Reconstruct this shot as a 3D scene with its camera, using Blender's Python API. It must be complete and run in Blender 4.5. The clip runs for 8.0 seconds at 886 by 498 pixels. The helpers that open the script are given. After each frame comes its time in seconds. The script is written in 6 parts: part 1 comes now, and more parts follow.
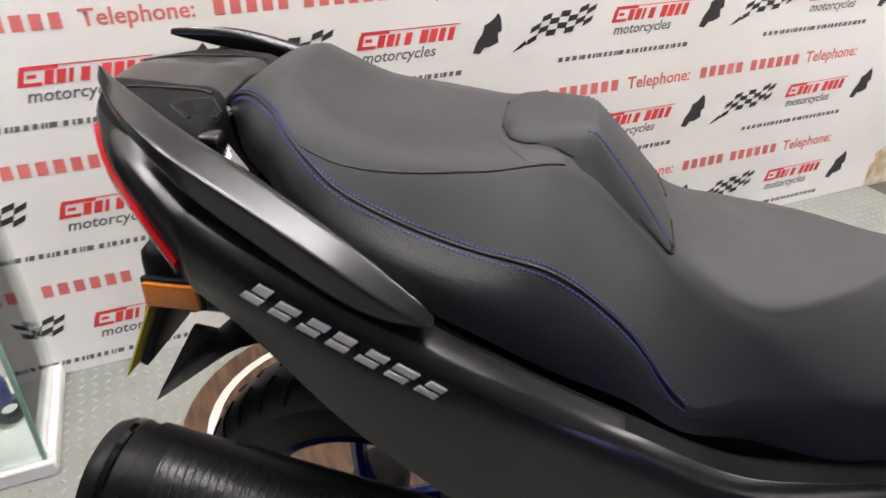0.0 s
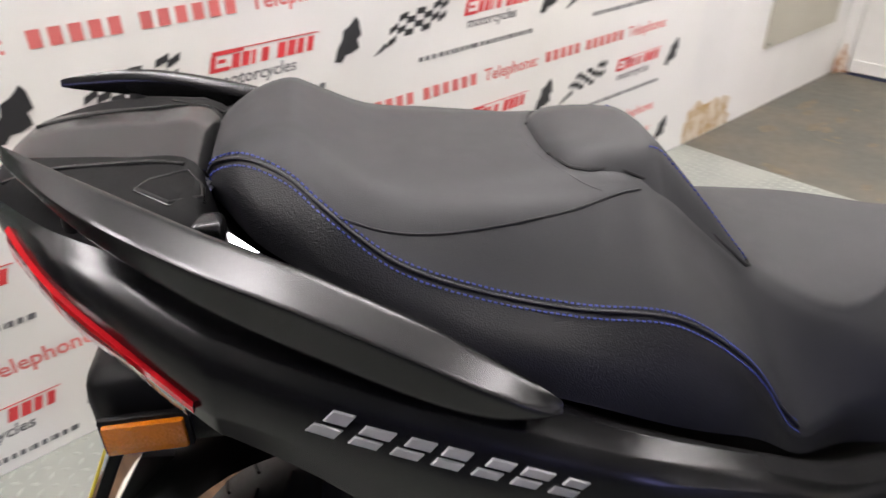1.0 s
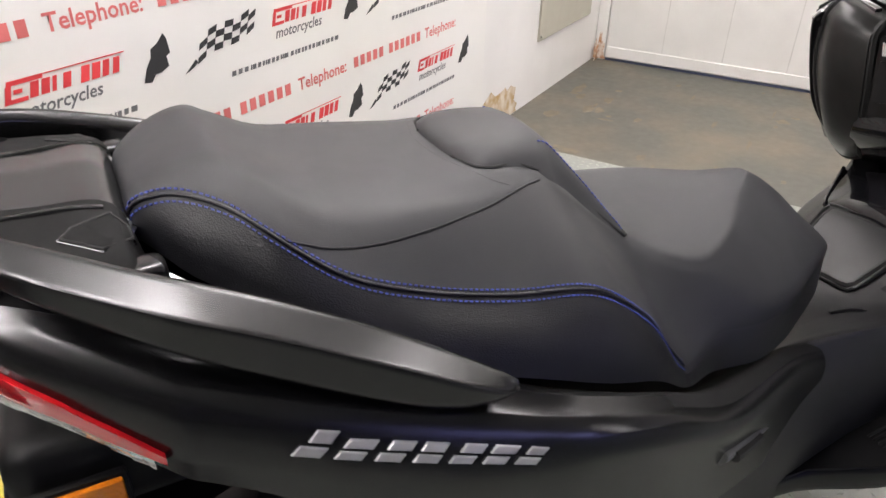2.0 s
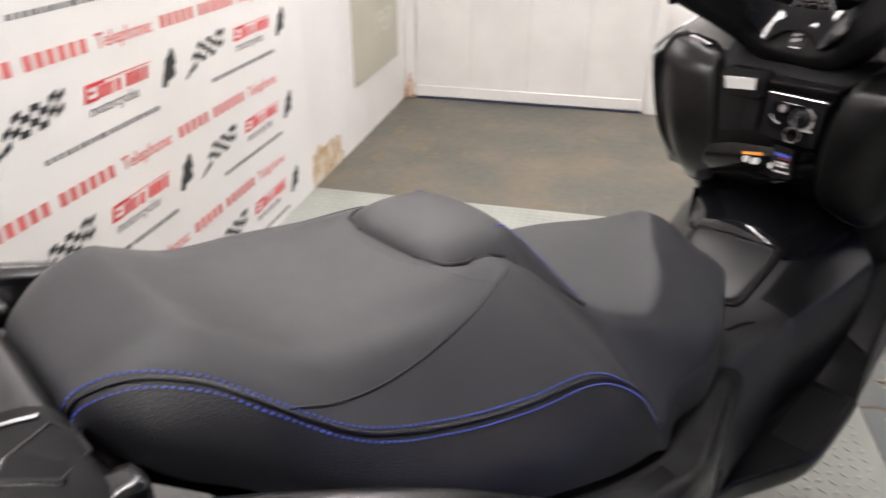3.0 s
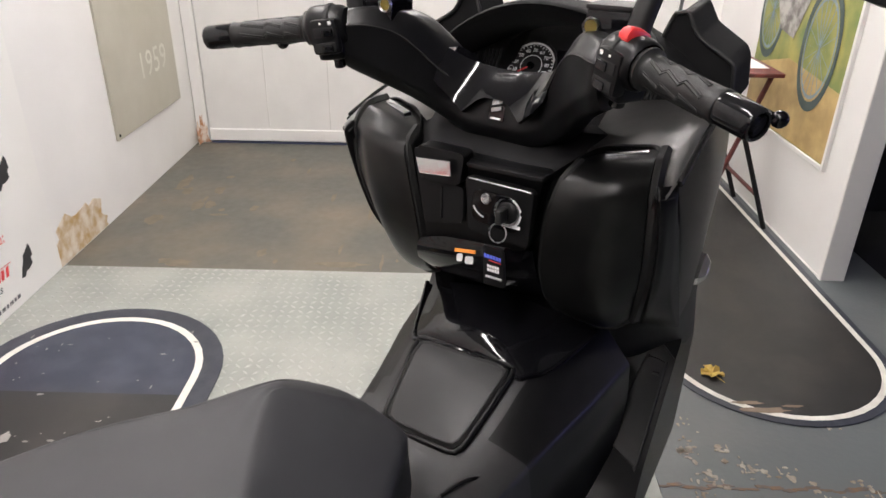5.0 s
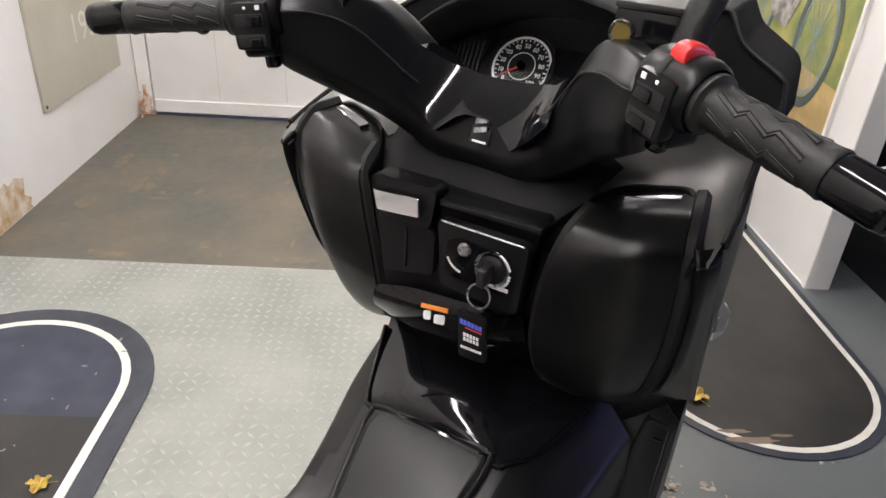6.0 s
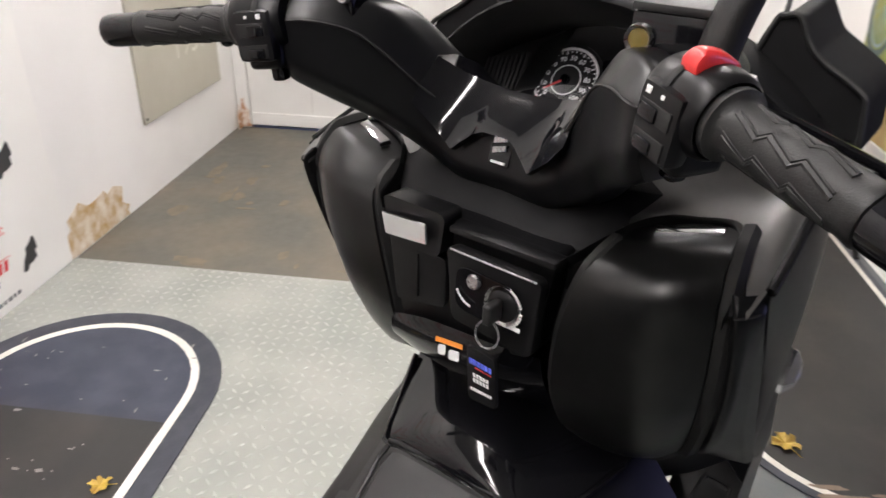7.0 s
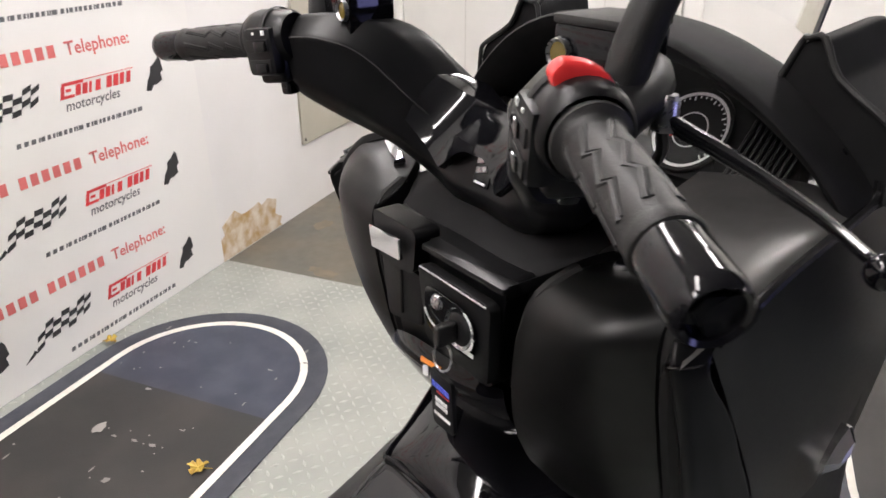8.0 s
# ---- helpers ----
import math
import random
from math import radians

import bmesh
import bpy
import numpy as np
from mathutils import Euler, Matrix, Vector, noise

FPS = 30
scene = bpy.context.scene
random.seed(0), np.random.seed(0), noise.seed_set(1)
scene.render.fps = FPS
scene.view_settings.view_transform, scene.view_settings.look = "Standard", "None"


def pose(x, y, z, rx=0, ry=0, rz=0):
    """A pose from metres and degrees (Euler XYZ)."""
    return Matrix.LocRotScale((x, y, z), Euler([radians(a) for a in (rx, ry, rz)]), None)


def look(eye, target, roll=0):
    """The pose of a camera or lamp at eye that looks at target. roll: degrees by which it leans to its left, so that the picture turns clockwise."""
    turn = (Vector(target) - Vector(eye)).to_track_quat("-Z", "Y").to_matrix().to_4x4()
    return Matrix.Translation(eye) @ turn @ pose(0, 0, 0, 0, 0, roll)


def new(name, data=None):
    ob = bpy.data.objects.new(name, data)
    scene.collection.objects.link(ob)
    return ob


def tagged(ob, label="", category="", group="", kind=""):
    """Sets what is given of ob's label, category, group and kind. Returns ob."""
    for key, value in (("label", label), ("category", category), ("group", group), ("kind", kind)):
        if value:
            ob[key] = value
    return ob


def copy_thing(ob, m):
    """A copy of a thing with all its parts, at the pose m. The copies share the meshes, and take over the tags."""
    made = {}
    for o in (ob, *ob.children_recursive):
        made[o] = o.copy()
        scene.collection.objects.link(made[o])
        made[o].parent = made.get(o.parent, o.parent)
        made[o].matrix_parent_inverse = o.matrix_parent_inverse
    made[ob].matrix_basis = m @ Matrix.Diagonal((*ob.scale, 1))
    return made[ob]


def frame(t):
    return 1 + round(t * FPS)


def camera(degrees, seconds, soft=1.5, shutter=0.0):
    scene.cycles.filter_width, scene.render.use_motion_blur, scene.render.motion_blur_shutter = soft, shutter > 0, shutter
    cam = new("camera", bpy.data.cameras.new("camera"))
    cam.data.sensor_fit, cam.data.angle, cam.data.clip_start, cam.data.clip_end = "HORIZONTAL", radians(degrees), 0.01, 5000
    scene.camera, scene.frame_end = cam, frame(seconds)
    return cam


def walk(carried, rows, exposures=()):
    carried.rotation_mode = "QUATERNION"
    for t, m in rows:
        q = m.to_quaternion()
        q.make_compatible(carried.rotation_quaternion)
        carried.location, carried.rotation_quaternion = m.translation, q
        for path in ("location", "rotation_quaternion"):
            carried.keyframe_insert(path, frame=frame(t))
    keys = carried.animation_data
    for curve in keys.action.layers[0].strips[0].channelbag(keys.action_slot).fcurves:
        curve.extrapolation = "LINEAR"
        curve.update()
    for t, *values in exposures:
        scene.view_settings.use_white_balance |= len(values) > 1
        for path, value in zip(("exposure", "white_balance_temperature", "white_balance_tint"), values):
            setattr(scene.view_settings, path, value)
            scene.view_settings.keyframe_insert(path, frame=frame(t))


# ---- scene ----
cam = camera(64.5, 8.0, shutter=0.3)
PATH = [
    (0, (-4.117, -1.701, 1.235), (-3.454, -0.117, 0.209), -0.1),
    (0.5, (-4.139, -1.536, 1.218), (-3.312, -0.04, 0.18), -1.6),
    (1, (-4.251, -1.444, 1.223), (-3.118, -0.167, 0.181), -0.6),
    (1.2, (-4.3, -1.424, 1.229), (-2.985, -0.334, 0.188), 1.3),
    (2.3, (-4.344, -1.3, 1.24), (-2.817, -0.489, 0.235), 1.6),
    (2.5, (-4.33, -1.238, 1.235), (-2.752, -0.442, 0.298), 1.3),
    (3, (-4.309, -1.203, 1.259), (-2.585, -0.823, 0.319), 0.6),
    (3.5, (-4.286, -1.271, 1.271), (-2.5, -1.365, 0.374), -1.0),
    (4, (-4.166, -1.394, 1.286), (-2.349, -1.356, 0.451), -1.6),
    (4.2, (-4.127, -1.435, 1.287), (-2.303, -1.385, 0.466), -1.2),
    (5.3, (-3.8, -1.471, 1.259), (-2.023, -1.474, 0.343), 1.8),
    (5.5, (-3.737, -1.467, 1.259), (-1.962, -1.503, 0.338), 2.6),
    (6, (-3.656, -1.463, 1.25), (-1.903, -1.55, 0.291), 3.9),
    (6.5, (-3.64, -1.486, 1.272), (-1.883, -1.582, 0.322), 3.0),
    (7, (-3.586, -1.548, 1.235), (-1.83, -1.349, 0.3), 1.6),
    (7.5, (-3.528, -1.632, 1.223), (-1.835, -1.122, 0.287), -0.3),
    (8, (-3.539, -1.724, 1.221), (-1.865, -1.041, 0.365), -0.3),
]
walk(cam, [(t, look(eye, target, roll)) for t, eye, target, roll in PATH], exposures=((0.0, -.06), (1.0, 0.0), (2.5, .09), (3.2, .05), (4.0, -.05), (6.0, -.12), (7.0, -.03), (8.0, -.06)))

from mathutils.bvhtree import BVHTree

# ---- light and exposure ----
world = bpy.data.worlds.new("world")
scene.world = world
world.use_nodes = True
world.node_tree.nodes["Background"].inputs[0].default_value = (0.9, 0.92, 1.0, 1)
world.node_tree.nodes["Background"].inputs[1].default_value = 0.02
scene.view_settings.exposure = 0.0


# ---- materials ----
def material(name, colour, rough=0.5, metal=0.0, colour2=None, scale=8.0, bump=0.0, bump_scale=200.0, wear=0.0, coat=0.0,
             voronoi=False, rough2=None, ramp=(0.35, 0.65), spec=0.5, stretch=None, sheen=0.0):
    """A principled material with colour variation at two scales and a fine relief, all in object space metres."""
    m = bpy.data.materials.new(name)
    m.use_nodes = True
    nt = m.node_tree
    b = nt.nodes["Principled BSDF"]
    b.inputs["Roughness"].default_value = rough
    b.inputs["Metallic"].default_value = metal
    b.inputs["Specular IOR Level"].default_value = spec
    b.inputs["Coat Weight"].default_value = coat
    b.inputs["Coat Roughness"].default_value = 0.06
    b.inputs["Sheen Weight"].default_value = sheen
    co = nt.nodes.new("ShaderNodeTexCoord")
    src = co.outputs["Object"]
    if stretch:
        mp = nt.nodes.new("ShaderNodeMapping")
        mp.inputs["Scale"].default_value = stretch
        nt.links.new(src, mp.inputs["Vector"])
        src = mp.outputs["Vector"]
    big = nt.nodes.new("ShaderNodeTexNoise")
    big.inputs["Scale"].default_value = scale
    big.inputs["Detail"].default_value = 6
    nt.links.new(src, big.inputs["Vector"])
    cr = nt.nodes.new("ShaderNodeValToRGB")
    cr.color_ramp.elements[0].position, cr.color_ramp.elements[1].position = ramp
    cr.color_ramp.elements[0].color = (*colour, 1)
    cr.color_ramp.elements[1].color = (*(colour2 or [min(1, c * 1.18 + 0.002) for c in colour]), 1)
    nt.links.new(big.outputs["Fac"], cr.inputs["Fac"])
    nt.links.new(cr.outputs["Color"], b.inputs["Base Color"])
    fine = nt.nodes.new("ShaderNodeTexNoise")
    fine.inputs["Scale"].default_value = scale * 9
    fine.inputs["Detail"].default_value = 4
    nt.links.new(src, fine.inputs["Vector"])
    rr = nt.nodes.new("ShaderNodeMapRange")
    rr.inputs["To Min"].default_value = max(0.02, rough - 0.05 - wear)
    rr.inputs["To Max"].default_value = min(1, (rough2 or rough) + 0.05 + wear)
    nt.links.new(fine.outputs["Fac"], rr.inputs["Value"])
    nt.links.new(rr.outputs["Result"], b.inputs["Roughness"])
    if bump:
        if voronoi:
            tx = nt.nodes.new("ShaderNodeTexVoronoi")
            tx.inputs["Scale"].default_value = bump_scale
            out = tx.outputs["Distance"]
        else:
            tx = nt.nodes.new("ShaderNodeTexNoise")
            tx.inputs["Scale"].default_value = bump_scale
            tx.inputs["Detail"].default_value = 3
            out = tx.outputs["Fac"]
        nt.links.new(src, tx.inputs["Vector"])
        bp = nt.nodes.new("ShaderNodeBump")
        bp.inputs["Strength"].default_value = bump
        bp.inputs["Distance"].default_value = 0.002
        nt.links.new(out, bp.inputs["Height"])
        nt.links.new(bp.outputs["Normal"], b.inputs["Normal"])
    return m


def glow(name, colour, strength):
    m = bpy.data.materials.new(name)
    m.use_nodes = True
    b = m.node_tree.nodes["Principled BSDF"]
    b.inputs["Base Color"].default_value = (0.8, 0.8, 0.8, 1)
    b.inputs["Emission Color"].default_value = (*colour, 1)
    b.inputs["Emission Strength"].default_value = strength
    return m


def glass(name, colour=(1, 1, 1), rough=0.0, ior=1.45, alpha=0.12):
    """Thin clear sheet: mostly see-through with a true gloss on top."""
    m = bpy.data.materials.new(name)
    m.use_nodes = True
    nt = m.node_tree
    nt.nodes.clear()
    out = nt.nodes.new("ShaderNodeOutputMaterial")
    mix = nt.nodes.new("ShaderNodeMixShader")
    tr = nt.nodes.new("ShaderNodeBsdfTransparent")
    tr.inputs["Color"].default_value = (*colour, 1)
    gl = nt.nodes.new("ShaderNodeBsdfGlossy")
    gl.inputs["Roughness"].default_value = rough + 0.02
    fr = nt.nodes.new("ShaderNodeFresnel")
    fr.inputs["IOR"].default_value = ior
    nt.links.new(fr.outputs[0], mix.inputs[0])
    nt.links.new(tr.outputs[0], mix.inputs[1])
    nt.links.new(gl.outputs[0], mix.inputs[2])
    nt.links.new(mix.outputs[0], out.inputs[0])
    return m


VINYL = material("seat_vinyl", (0.022, 0.0225, 0.0255), 0.56, scale=5, bump=0.12, bump_scale=900, colour2=(0.027, 0.0275, 0.030), spec=0.42)
LEATHER = material("seat_leather", (0.007, 0.007, 0.009), 0.36, scale=20, bump=0.26, bump_scale=850, voronoi=True, spec=0.46)
THREAD = material("blue_thread", (0.036, 0.054, 0.27), 0.6)
SATIN = material("satin_body_paint", (0.055, 0.055, 0.057), 0.27, 0.9, scale=6, colour2=(0.060, 0.060, 0.062), spec=0.5, wear=-0.045)
MATTE = material("matte_black_plastic", (0.006, 0.006, 0.0065), 0.44, scale=30, bump=0.12, bump_scale=1400, spec=0.2)
DECK = material("rough_black_plastic", (0.007, 0.007, 0.0075), 0.68, scale=30, bump=0.15, bump_scale=1200, spec=0.13)
PANEL = material("panel_plastic", (0.004, 0.004, 0.0045), 0.33, scale=25, bump=0.06, bump_scale=1600, spec=0.25)
# black cowl plastic with the overhead light put into its paler colour
COWL = material("lit_black_cowl", (0.175, 0.171, 0.169), 0.40, 0.85, scale=25, bump=0.08, bump_scale=1500, spec=0.4)
LID_PAINT = material("black_lid_paint", (0.027, 0.027, 0.027), 0.34, 0.85, scale=25, bump=0.06, bump_scale=1500, spec=0.4)
SHELL = material("grained_shell_plastic", (0.011, 0.011, 0.012), 0.42, scale=25, bump=0.10, bump_scale=1500, spec=0.48)
GLOSS = material("gloss_black_plastic", (0.003, 0.003, 0.004), 0.06, scale=10, spec=0.38)
RUBBER = material("black_rubber", (0.010, 0.010, 0.010), 0.48, scale=60, bump=0.2, bump_scale=900, spec=0.4)
GAP = material("dark_gap", (0.003, 0.003, 0.003), 0.7)
CHROME = material("chrome", (0.78, 0.78, 0.80), 0.08, 1.0)
STEEL = material("brushed_steel", (0.45, 0.45, 0.46), 0.28, 1.0, scale=40)
RED = material("red_plastic", (0.62, 0.03, 0.03), 0.3, coat=0.4)
REDLENS = material("red_lens", (0.50, 0.010, 0.016), 0.08, coat=0.8)
CUT_GLASS = material("cut_lens", (0.85, 0.83, 0.88), 0.10, 0.95, coat=0.9)
CLEARLENS = material("clear_lens", (0.60, 0.57, 0.57), 0.12, 0.6, coat=0.9, bump=0.7, bump_scale=120, voronoi=True)
AMBER = material("amber_reflector", (0.75, 0.22, 0.01), 0.15, coat=0.6, bump=0.5, bump_scale=260, voronoi=True)
YELLOW = material("yellow_plate", (0.75, 0.60, 0.05), 0.4)
BLUE = material("blue_wheel_paint", (0.01, 0.02, 0.16), 0.25, 0.3, coat=0.5)
WHITE_INK = material("white_print", (0.75, 0.75, 0.75), 0.5)
ORANGE_INK = material("orange_print", (0.75, 0.25, 0.04), 0.5)
BLUE_INK = material("blue_print", (0.08, 0.12, 0.6), 0.5)
WALL = material("white_wall_paint", (0.74, 0.73, 0.71), 0.6, scale=2.2, colour2=(0.80, 0.79, 0.77), bump=0.15, bump_scale=60)
BANNER = material("banner_vinyl", (0.78, 0.77, 0.74), 0.5, scale=3, colour2=(0.81, 0.80, 0.77), bump=0.05, bump_scale=14)
RED_INK = material("red_print", (0.60, 0.045, 0.05), 0.5)
PALE_RED_INK = material("pale_red_print", (0.63, 0.16, 0.15), 0.5)
BLACK_INK = material("black_print", (0.025, 0.025, 0.027), 0.5)
GREY_INK = material("grey_print", (0.12, 0.12, 0.125), 0.5)
CONCRETE = material("worn_floor_paint", (0.096, 0.094, 0.079), 0.42, scale=2.6, colour2=(0.162, 0.136, 0.098), ramp=(0.42, 0.72), bump=0.3, bump_scale=40, rough2=0.6)
BLUEGREY = material("blue_grey_floor_paint", (0.115, 0.128, 0.131), 0.40, scale=3.0, colour2=(0.15, 0.152, 0.148), ramp=(0.5, 0.75), bump=0.3, bump_scale=60)
TREAD = material("tread_plate_paint", (0.262, 0.280, 0.256), 0.38, 0.1, scale=3.5, colour2=(0.345, 0.355, 0.322), bump=0.1, bump_scale=120)
# plate paint again, lightened to stand for raking light on the bars
TREAD_TOP = material("tread_bar_raked", (0.325, 0.345, 0.316), 0.36, 0.1, scale=9, colour2=(0.40, 0.41, 0.376), bump=0.1, bump_scale=120)


# ---- mesh helpers ----
def part(name, bm, mat, parent=None, label="", smooth=True):
    me = bpy.data.meshes.new(name)
    bm.normal_update()
    bm.to_mesh(me)
    bm.free()
    if smooth:
        me.shade_smooth()
        me.set_sharp_from_angle(angle=radians(38))
    for m in (mat if isinstance(mat, (list, tuple)) else [mat]):
        me.materials.append(m)
    ob = new(name, me)
    if parent:
        ob.parent = parent
    if label:
        ob["label"] = label
    return ob


def thing(name, label, category, m=None, group="", kind=""):
    ob = new(name)
    ob.empty_display_size = 0.1
    if m:
        ob.matrix_world = m
    return tagged(ob, label, category, group, kind)


def box(lo, hi, bevel=0.0, seg=2, bm=None):
    bm = bm or bmesh.new()
    c = [(a + b) / 2 for a, b in zip(lo, hi)]
    s = [b - a for a, b in zip(lo, hi)]
    r = bmesh.ops.create_cube(bm, size=1, matrix=Matrix.Translation(c) @ Matrix.Diagonal((*s, 1)))
    if bevel:
        bmesh.ops.bevel(bm, geom=list({e for v in r["verts"] for e in v.link_edges}), offset=bevel, segments=seg, profile=0.6, affect="EDGES")
    return bm


def spline(p, n, closed=False):
    """Catmull-Rom through the points p, n steps a span."""
    p = [np.array(q, float) for q in p]
    out = []
    k = len(p)
    for i in range(k if closed else k - 1):
        a, b, c, d = (p[(i - 1) % k], p[i], p[(i + 1) % k], p[(i + 2) % k]) if closed else (p[max(i - 1, 0)], p[i], p[i + 1], p[min(i + 2, k - 1)])
        for s in range(n):
            t = s / n
            out.append(0.5 * (2 * b + (c - a) * t + (2 * a - 5 * b + 4 * c - d) * t * t + (3 * b - a - 3 * c + d) * t ** 3))
    if not closed:
        out.append(p[-1])
    return out


def grid_bm(rows, bm=None, wrap=False):
    bm = bm or bmesh.new()
    vs = [[bm.verts.new(tuple(q)) for q in r] for r in rows]
    for a, b in zip(vs, vs[1:]):
        m = len(a)
        for j in range(m if wrap else m - 1):
            q = [a[j], a[(j + 1) % m], b[(j + 1) % m], b[j]]
            bm.faces.new(q)
    return bm


def dense(stations, nu=4, nv=4):
    """Stations of 3-D points, each with the same count, as a finer grid through all of them."""
    rows = [spline(s, nv) for s in stations]
    cols = [spline([r[j] for r in rows], nu) for j in range(len(rows[0]))]
    return [[c[i] for c in cols] for i in range(len(cols[0]))]


def crisp(stations, r, nu=4):
    """Stations of points joined by straight facets, each corner rounded by r (one number, or one for each corner)."""
    rows = []
    for st_ in stations:
        st_ = [np.array(q, float) for q in st_]
        out = [st_[0]]
        for k in range(1, len(st_) - 1):
            p, rk = st_[k], (r[k] if isinstance(r, (list, tuple)) else r)
            a, b = st_[k - 1] - p, st_[k + 1] - p
            la, lb = max(np.linalg.norm(a), 1e-6), max(np.linalg.norm(b), 1e-6)
            ra, rb = min(rk, la * .45), min(rk, lb * .45)
            pa, pb = p + a / la * ra, p + b / lb * rb
            out += [p + a / la * min(rk * 2, la * .48), pa, pa * .28 + p * .44 + pb * .28, pb, p + b / lb * min(rk * 2, lb * .48)]
        rows.append(out + [st_[-1]])
    cols = [spline([q[j] for q in rows], nu) for j in range(len(rows[0]))]
    return [[c[i] for c in cols] for i in range(len(cols[0]))]


def mirrored(stations):
    """Half profiles from the centre line (y >= 0) as whole ones, from the machine's right to its left."""
    return [[(x, -y, z) for y, z in reversed(prof) if y > 1e-6] + [(x, y, z) for y, z in prof] for x, prof in stations]


def tube(pts, radius, seg=12, n=6, caps=True, flat=1.0, bm=None):
    """A round bar along a spline through pts. radius: one number, or one for each point."""
    bm = bm or bmesh.new()
    rad = radius if isinstance(radius, (list, tuple)) else [radius] * len(pts)
    path = spline([(*q, r) for q, r in zip(pts, rad)], n) if n > 1 else [np.array((*q, r), float) for q, r in zip(pts, rad)]
    rows, up = [], None
    for i, q in enumerate(path):
        d = Vector(path[min(i + 1, len(path) - 1)][:3] - path[max(i - 1, 0)][:3]).normalized()
        if up is None:
            up = d.orthogonal().normalized()
        up = (up - d * up.dot(d)).normalized()
        side = d.cross(up)
        rows.append([bm.verts.new(Vector(q[:3]) + (up * math.cos(a) * flat + side * math.sin(a)) * q[3]) for a in (2 * math.pi * k / seg for k in range(seg))])
    for a, b in zip(rows, rows[1:]):
        for j in range(seg):
            bm.faces.new((a[j], a[(j + 1) % seg], b[(j + 1) % seg], b[j]))
    if caps:
        bm.faces.new(list(reversed(rows[0])))
        bm.faces.new(rows[-1])
    return bm


def lathe(profile, m, seg=32, bm=None):
    """Profile of (radius, height) turned round z, laid at the pose m."""
    bm = bm or bmesh.new()
    rows = [[bm.verts.new(m @ Vector((r * math.cos(a), r * math.sin(a), h))) for a in (2 * math.pi * k / seg for k in range(seg))] for r, h in profile]
    for a, b in zip(rows, rows[1:]):
        for j in range(seg):
            bm.faces.new((a[j], a[(j + 1) % seg], b[(j + 1) % seg], b[j]))
    return bm


def slab(outline, thick, bevel=0.0, seg=2, bm=None, along=None):
    """A plate: a 3-D outline, drawn out by thick along its normal (or along), with rounded edges."""
    bm = bm or bmesh.new()
    vs = [bm.verts.new(tuple(q)) for q in outline]
    f = bm.faces.new(vs)
    f.normal_update()
    nrm = Vector(along).normalized() if along else f.normal.copy()
    r = bmesh.ops.extrude_face_region(bm, geom=[f])
    top = [v for v in r["geom"] if isinstance(v, bmesh.types.BMVert)]
    bmesh.ops.translate(bm, verts=top, vec=nrm * thick)
    bmesh.ops.recalc_face_normals(bm, faces=bm.faces)
    if bevel:
        rim = [e for e in bm.edges if e.verts[0] in top and e.verts[1] in top]
        bmesh.ops.bevel(bm, geom=rim, offset=bevel, segments=seg, profile=0.6, affect="EDGES")
    return bm


def rounded(pts, r, n=5):
    """A flat outline with its corners rounded by r (one number, or one for each corner)."""
    out, k = [], len(pts)
    for i in range(k):
        p, a, b = Vector(pts[i]), Vector(pts[i - 1]), Vector(pts[(i + 1) % k])
        ri = r[i] if isinstance(r, (list, tuple)) else r
        u, w = (a - p), (b - p)
        d = min(ri, u.length * 0.48, w.length * 0.48)
        u, w = u.normalized() * d, w.normalized() * d
        for j in range(n + 1):
            t = j / n
            out.append(p + u * (1 - t) ** 2 + w * t * t)
    return out


def text_mesh(words, size, shear=0.0, bold=0.0):
    cu = bpy.data.curves.new("letters", "FONT")
    cu.body, cu.size, cu.shear, cu.offset = words, size, shear, bold
    cu.resolution_u = 2
    ob = bpy.data.objects.new("letters", cu)
    scene.collection.objects.link(ob)
    me = bpy.data.meshes.new_from_object(ob.evaluated_get(bpy.context.evaluated_depsgraph_get()))
    bpy.data.objects.remove(ob)
    return me


def shared(name, me, mat, parent, m, label=""):
    """An object on a mesh that others share."""
    if not me.materials:
        me.materials.append(mat)
    ob = new(name, me)
    ob.parent = parent
    ob.matrix_local = m
    if label:
        ob["label"] = label
    return ob


def to_mesh(bm, name):
    me = bpy.data.meshes.new(name)
    bm.normal_update()
    bm.to_mesh(me)
    bm.free()
    return me


# ---- the room: side wall at y = 0, far wall at x = 0, ground at z = 0 ----
CEIL = 2.7
DUSK = material("dark_grey_wall_paint", (0.06, 0.06, 0.062), 0.6, scale=2.2, bump=0.15, bump_scale=60)


def structure(name, bm, mat, label, category):
    return tagged(part(name, bm, mat, smooth=False), label, category, kind="structure")


structure("floor", box((-8.5, -12.0, -0.1), (0.0, 0.0, 0.0)), CONCRETE, "worn olive-grey painted concrete floor", "floor")
structure("floor_painted", slab([(-8.5, -12.0, 0), (-8.5, -1.987, 0), (-1.60, -1.987, 0), (-1.30, -2.6, 0), (-0.02, -3.0, 0), (-0.02, -12.0, 0)], .002, along=(0, 0, 1)), BLUEGREY, "scuffed blue-grey painted floor", "floor")
structure("wall_side", box((-8.5, 0.0, -0.1), (0.12, 0.12, CEIL)), WALL, "white painted side wall with damp stains", "wall")
structure("wall_far", box((0.0, -12.0, -0.1), (0.12, 0.0, CEIL)), WALL, "white painted end wall", "wall")
structure("wall_behind", box((-8.62, -12.0, -0.1), (-8.5, 0.12, CEIL)), DUSK, "plain grey wall", "wall")
structure("wall_opposite", box((-8.62, -12.12, -0.1), (-5.6, -12.0, CEIL)), DUSK, "plain dark grey wall round a shop window", "wall")
